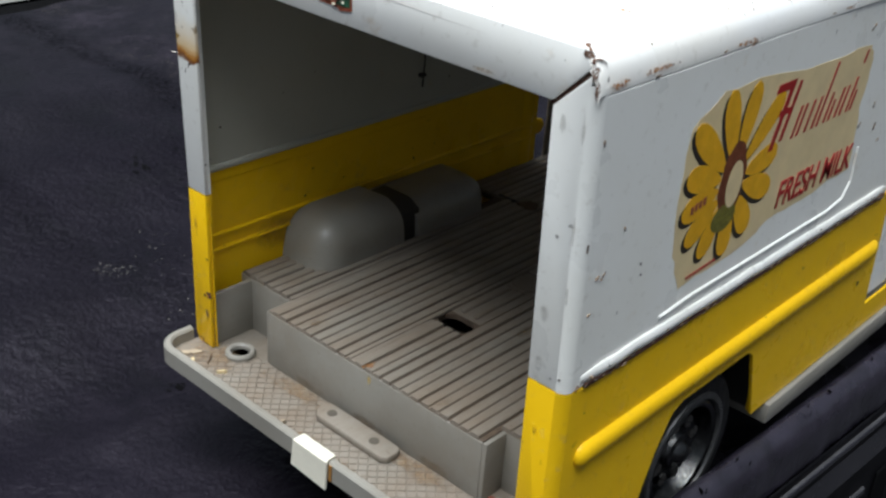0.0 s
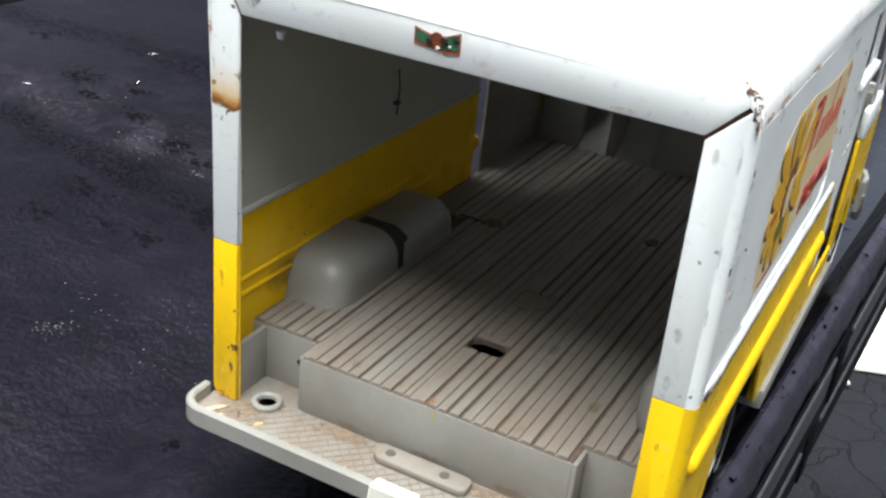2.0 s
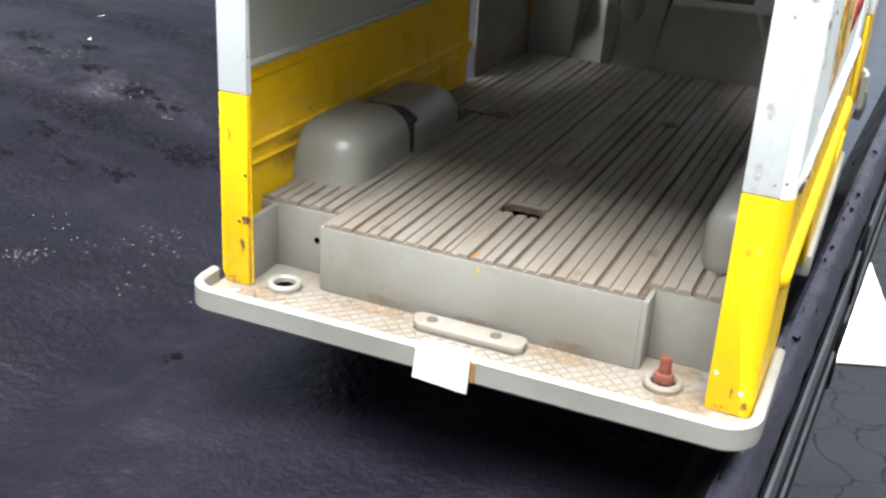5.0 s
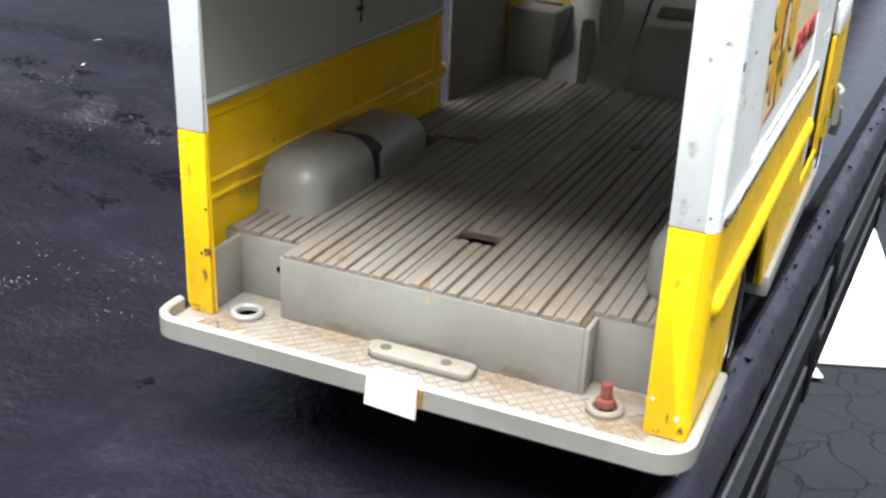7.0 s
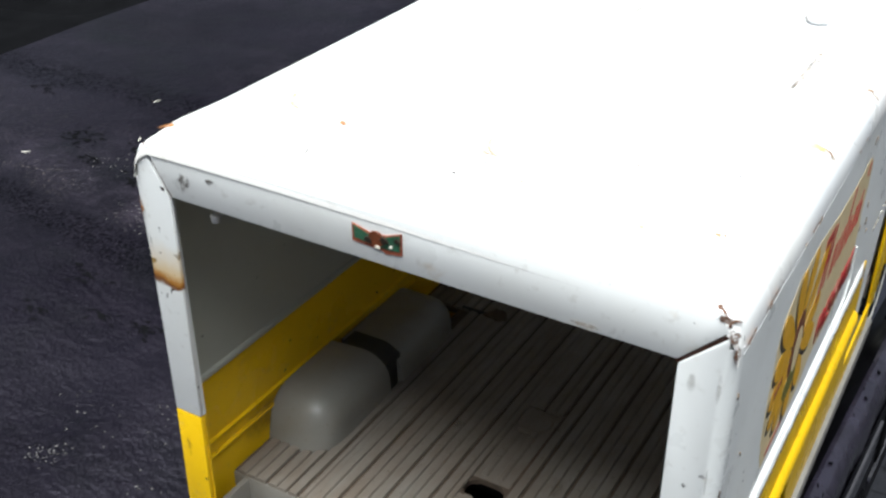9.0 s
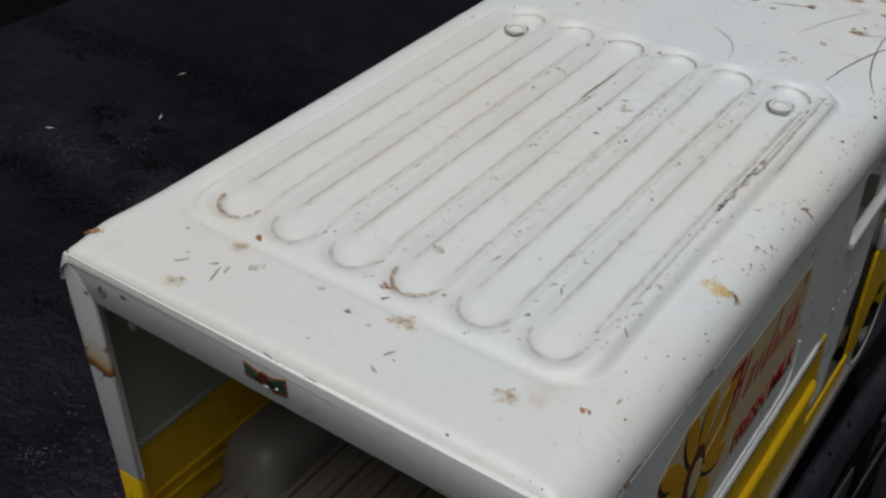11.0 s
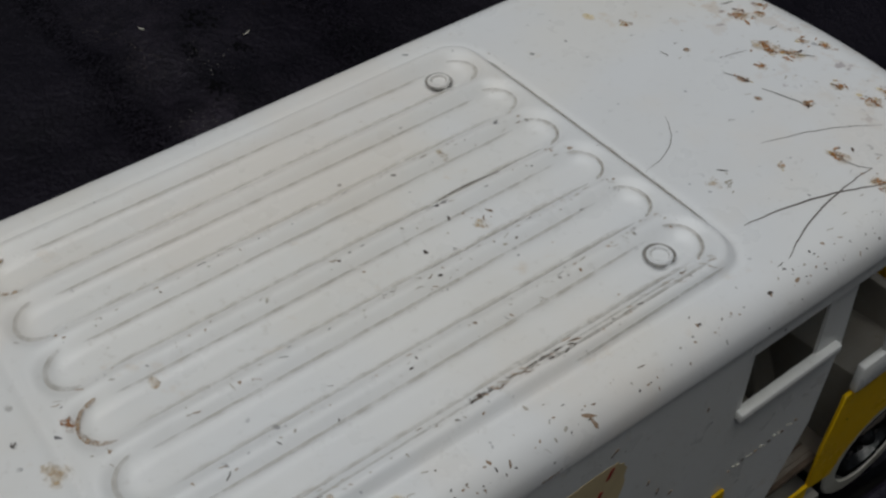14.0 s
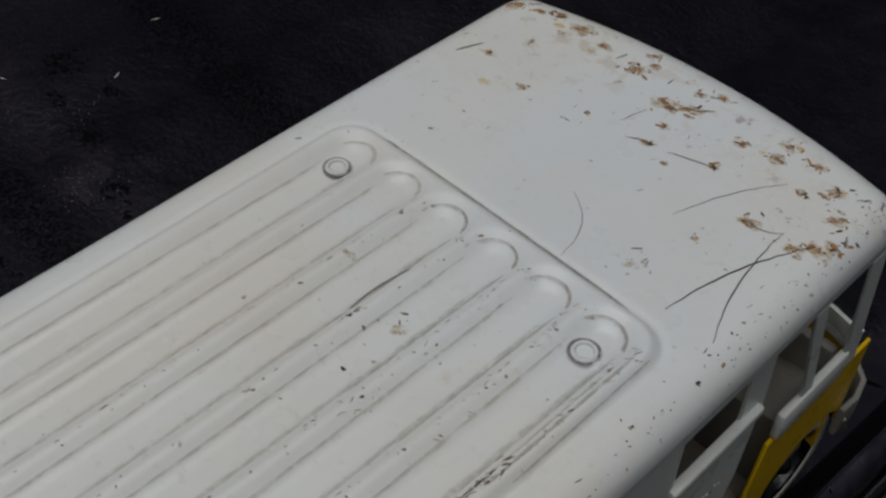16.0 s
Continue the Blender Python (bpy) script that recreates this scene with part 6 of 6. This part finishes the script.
        tagged(part("rust_freckle_scatter", join(*bits), mat, roof, "", 0), kind="stuff")


# chips on the side sheet and along the belt
def side_wear():
    rng = random.Random(33)

    def fleck(y, z, r, x, stretch=1.0):
        n = rng.choice((5, 6, 7))
        return prism([(y + r * rng.uniform(0.4, 1.1) * math.cos(2 * math.pi * k / n), z + r * stretch * rng.uniform(0.4, 1.1) * math.sin(2 * math.pi * k / n)) for k in range(n)], "x", x - 0.0002, x + 0.00008)

    up, belt = [], []
    xf = XR + 0.00016
    for y, z, ln, ang in ((0.1612, 0.8478, 0.0008, 0.6), (0.1632, 0.8476, 0.0018, 0.8), (0.1565, 0.8555, 0.0014, 1.5), (0.1572, 0.8765, 0.0012, 1.6),
                          (0.1600, 0.8400, 0.0009, 0.3), (0.1685, 0.8560, 0.0007, 2.0), (0.2760, 0.8520, 0.0012, 1.0), (0.2830, 0.8560, 0.0014, 1.2), (0.2870, 0.8490, 0.0018, 1.3), (0.2920, 0.8440, 0.0012, 0.5), (0.2700, 0.8790, 0.0022, 0.7),
                          (0.1720, 0.8860, 0.0014, 0.1), (0.1960, 0.8862, 0.0010, 0.3), (0.2080, 0.8858, 0.0016, 0.2), (0.2440, 0.8864, 0.0012, 0.0), (0.2630, 0.8860, 0.0015, 0.4), (0.2960, 0.8850, 0.0012, 0.8), (0.2990, 0.8700, 0.0012, 1.4)):
        n = 5
        pts = [(y + ln * (k / n - 0.5) * math.cos(ang), z + ln * (k / n - 0.5) * math.sin(ang)) for k in range(n + 1)]
        up += [fleck(a, b, rng.uniform(0.00012, 0.00030), xf if z < 0.885 else XR + 0.0001) for a, b in pts]
    for _ in range(70):
        belt.append(fleck(rng.uniform(0.160, 0.309), 0.8228 + rng.gauss(0, 0.0003), rng.uniform(0.0003, 0.0010), XR + 0.0007, 0.5))
    for _ in range(14):
        belt.append(fleck(rng.choice((0.163, 0.189, 0.226, 0.262, 0.300)) + rng.gauss(0, 0.003), 0.8246 + rng.gauss(0, 0.0007), rng.uniform(0.0002, 0.0006), XR + 0.0009, 0.7))
    pale = []
    for k in range(16):
        y = 0.3165 + 0.0017 * k
        (pale if k % 3 else up).append(fleck(y, 0.8296 + 0.0004 * math.sin(k * 2.1) + rng.gauss(0, 0.0003), rng.uniform(0.0003, 0.0008), XR - 0.0009, 0.6))
    tagged(part("door_scratch_scatter", join(*pale), tape, right_door, "", 0), kind="stuff")
    tagged(part("side_chip_scatter", join(*up), chip_dark, truck, "", 0), kind="stuff")
    tagged(part("belt_chip_scatter", join(*belt), chip_dark, truck, "", 0), kind="stuff")
    yr = YR - 0.00075
    for x, z, rx, rz, mat in ((-0.1064, 0.8272, 0.0012, 0.0026, soft_grey), (-0.1048, 0.8566, 0.0006, 0.0008, soft_black), (-0.1012, 0.8590, 0.0004, 0.0040, soft_grey), (-0.1060, 0.8390, 0.0014, 0.0030, soft_grey), (-0.1012, 0.8452, 0.0005, 0.0030, soft_grey), (-0.1030, 0.8250, 0.0005, 0.0006, soft_black),
                              (-0.1008, 0.8258, 0.0005, 0.0007, soft_black), (-0.1014, 0.8795, 0.0006, 0.0045, soft_grey), (-0.1060, 0.8790, 0.0010, 0.0030, soft_grey),
                              (-0.2140, 0.8870, 0.0030, 0.0026, soft_grey), (-0.2060, 0.8895, 0.0016, 0.0010, soft_black), (-0.1250, 0.8836, 0.0050, 0.0005, soft_tan),
                              (-0.2132, 0.8880, 0.0020, 0.0022, soft_black), (-0.2255, 0.8700, 0.0008, 0.0030, soft_grey), (-0.2262, 0.8780, 0.0007, 0.0035, soft_rust),
                              (-0.1055, 0.8110, 0.0007, 0.0018, soft_dust), (-0.1030, 0.8040, 0.0006, 0.0014, soft_dust), (-0.1038, 0.7795, 0.0004, 0.0020, soft_brown), (-0.1060, 0.7752, 0.0030, 0.0010, soft_rust), (-0.1010, 0.7770, 0.0012, 0.0014, soft_brown),
                              (-0.2245, 0.7752, 0.0030, 0.0012, soft_rust), (-0.2222, 0.7850, 0.0008, 0.0030, soft_brown), (-0.2212, 0.7910, 0.0012, 0.0014, soft_rust), (-0.2250, 0.8120, 0.0008, 0.0040, soft_dust)):
        part("smudge", patch((x, yr, z), (rx, 0, 0), (0, 0, rz), 3, 14), mat, truck, "", 0)
    for z, rz, y, ry in ((0.8870, 0.0012, 0.1600, 0.0040), (0.8874, 0.0008, 0.1720, 0.0080), (0.8866, 0.0008, 0.2050, 0.0060), (0.8866, 0.0007, 0.2550, 0.0080), (0.8230, 0.0010, 0.1590, 0.0022)):
        part("smudge", patch((XR + 0.00022, y, z), (0, ry, 0), (0, 0, rz), 3, 14), soft_rust, truck, "", 0)


for k in range(11):
    h = (0.0030, 0.0014, 0.0018, 0.0012, 0.0022, 0.0013, 0.0012, 0.0020, 0.0013, 0.0012, 0.0016)[k]
    part("print_bar", box(XL + 0.0021, XL + 0.00245, 0.3270 + 0.0019 * k, 0.3281 + 0.0019 * k, 0.8205 + 0.0003 * k, 0.8205 + 0.0003 * k + h), smudge, truck, "", 0)


# Patches darken the lower wall: grime, plus the shade beside the wheel box.
for y, z, ry, rz in ((0.2250, 0.8005, 0.0340, 0.0090), (0.1900, 0.8000, 0.0140, 0.0085)):
    part("wall_shade_grime", patch((XL + 0.00275, y, z), (0, ry, 0), (0, 0, rz), 4, 24), wall_shade_dirt, truck, "olive grime and painted shade above the wheel box", 0)


side_wear()
roof_wear()


# ---- dirt on the table ----
def table_marks():
    """Clusters of dark flecks, pale grit and shreds that lie on the table."""
    table = bpy.data.objects["plastic_table"]
    rng = random.Random(21)

    def fleck(x, y, ln, w, ang, lift=0.00035):
        c, s_ = math.cos(ang) * ln / 2, math.sin(ang) * ln / 2
        nx, ny = -math.sin(ang) * w / 2, math.cos(ang) * w / 2
        pts = [(x - c, y - s_), (x - c * 0.3 + nx, y - s_ * 0.3 + ny), (x + c * 0.4 + nx * 0.8, y + s_ * 0.4 + ny * 0.8), (x + c, y + s_), (x + c * 0.2 - nx, y + s_ * 0.2 - ny), (x - c * 0.5 - nx * 0.7, y - s_ * 0.5 - ny * 0.7)]
        bm = bmesh.new()
        bm.faces.new([bm.verts.new((px, py, table_height(px, py) + lift)) for px, py in pts])
        return bm

    for cx, cy, r, n in ((-0.412, 0.327, 0.008, 20), (-0.461, 0.344, 0.011, 30), (-0.441, 0.330, 0.006, 12), (-0.430, 0.351, 0.006, 12), (-0.379, 0.319, 0.007, 14), (-0.361, 0.316, 0.005, 12), (-0.376, 0.262, 0.008, 10),
                         (-0.328, 0.283, 0.011, 34), (-0.523, 0.379, 0.008, 14), (-0.248, 0.1645, 0.003, 8), (-0.339, 0.252, 0.006, 14), (-0.356, 0.248, 0.005, 8), (-0.376, 0.234, 0.006, 8)):
        bits = [fleck(cx + rng.gauss(0, r * 0.55), cy + rng.gauss(0, r * 0.38), rng.uniform(0.0012, 0.0040), rng.uniform(0.0006, 0.0016), rng.gauss(0.1, 0.5)) for _ in range(int(n * 1.7))]
        tagged(part("dark_blotch", join(*bits), tar_black, table, "cluster of dark spots", 0), kind="stuff")
    for cx, cy, r, n in ((-0.317, 0.184, 0.006, 40), (-0.431, 0.333, 0.012, 40), (-0.390, 0.310, 0.012, 40), (-0.321, 0.208, 0.014, 16), (-0.295, 0.220, 0.014, 22), (-0.284, 0.193, 0.012, 14), (-0.358, 0.309, 0.003, 12)):
        bits = []
        for _ in range(n):
            d = rng.uniform(0.0002, 0.00055)
            bits.append(fleck(cx + rng.gauss(0, r * 0.6), cy + rng.gauss(0, r * 0.5), d * 1.4, d, rng.uniform(0, 3)))
        tagged(part("grit", join(*bits), ridge_pale, table, "pale grit", 0), kind="stuff")
    for x, y, a in ((-0.437, 0.358, 2.0), (-0.470, 0.318, 0.4), (-0.46, 0.395, 1.2)):
        part("shred", fleck(x, y, 0.0055, 0.0005, a, 0.0006), tape, table, "tiny white shred", 0)
    nicks = []
    for _ in range(26):
        y = rng.uniform(0.12, 0.62)
        x = table_edge(y) - 0.0045 + rng.gauss(0, 0.0016)
        ln, w, a = rng.uniform(0.0008, 0.0022), rng.uniform(0.0002, 0.0004), rng.gauss(2.3, 0.4)
        c, q = math.cos(a) * ln / 2, math.sin(a) * ln / 2
        nicks.append(prism([(x - c, y - q), (x + q * w / ln, y - c * w / ln), (x + c, y + q), (x - q * w / ln, y + c * w / ln)], "z", EDGE_Z - 0.0006, EDGE_Z + 0.0007))
    tagged(part("nick_scatter", join(*nicks), tar_black, table, "", 0), kind="stuff")
    for x, y, ln in ((-0.108, 0.447, 0.008), (-0.106, 0.470, 0.012), (-0.110, 0.520, 0.007)):
        part("nick", fleck(x, y, ln, 0.0014, 0.3, 0.0004), tar_black, table, "", 0)


table_marks()
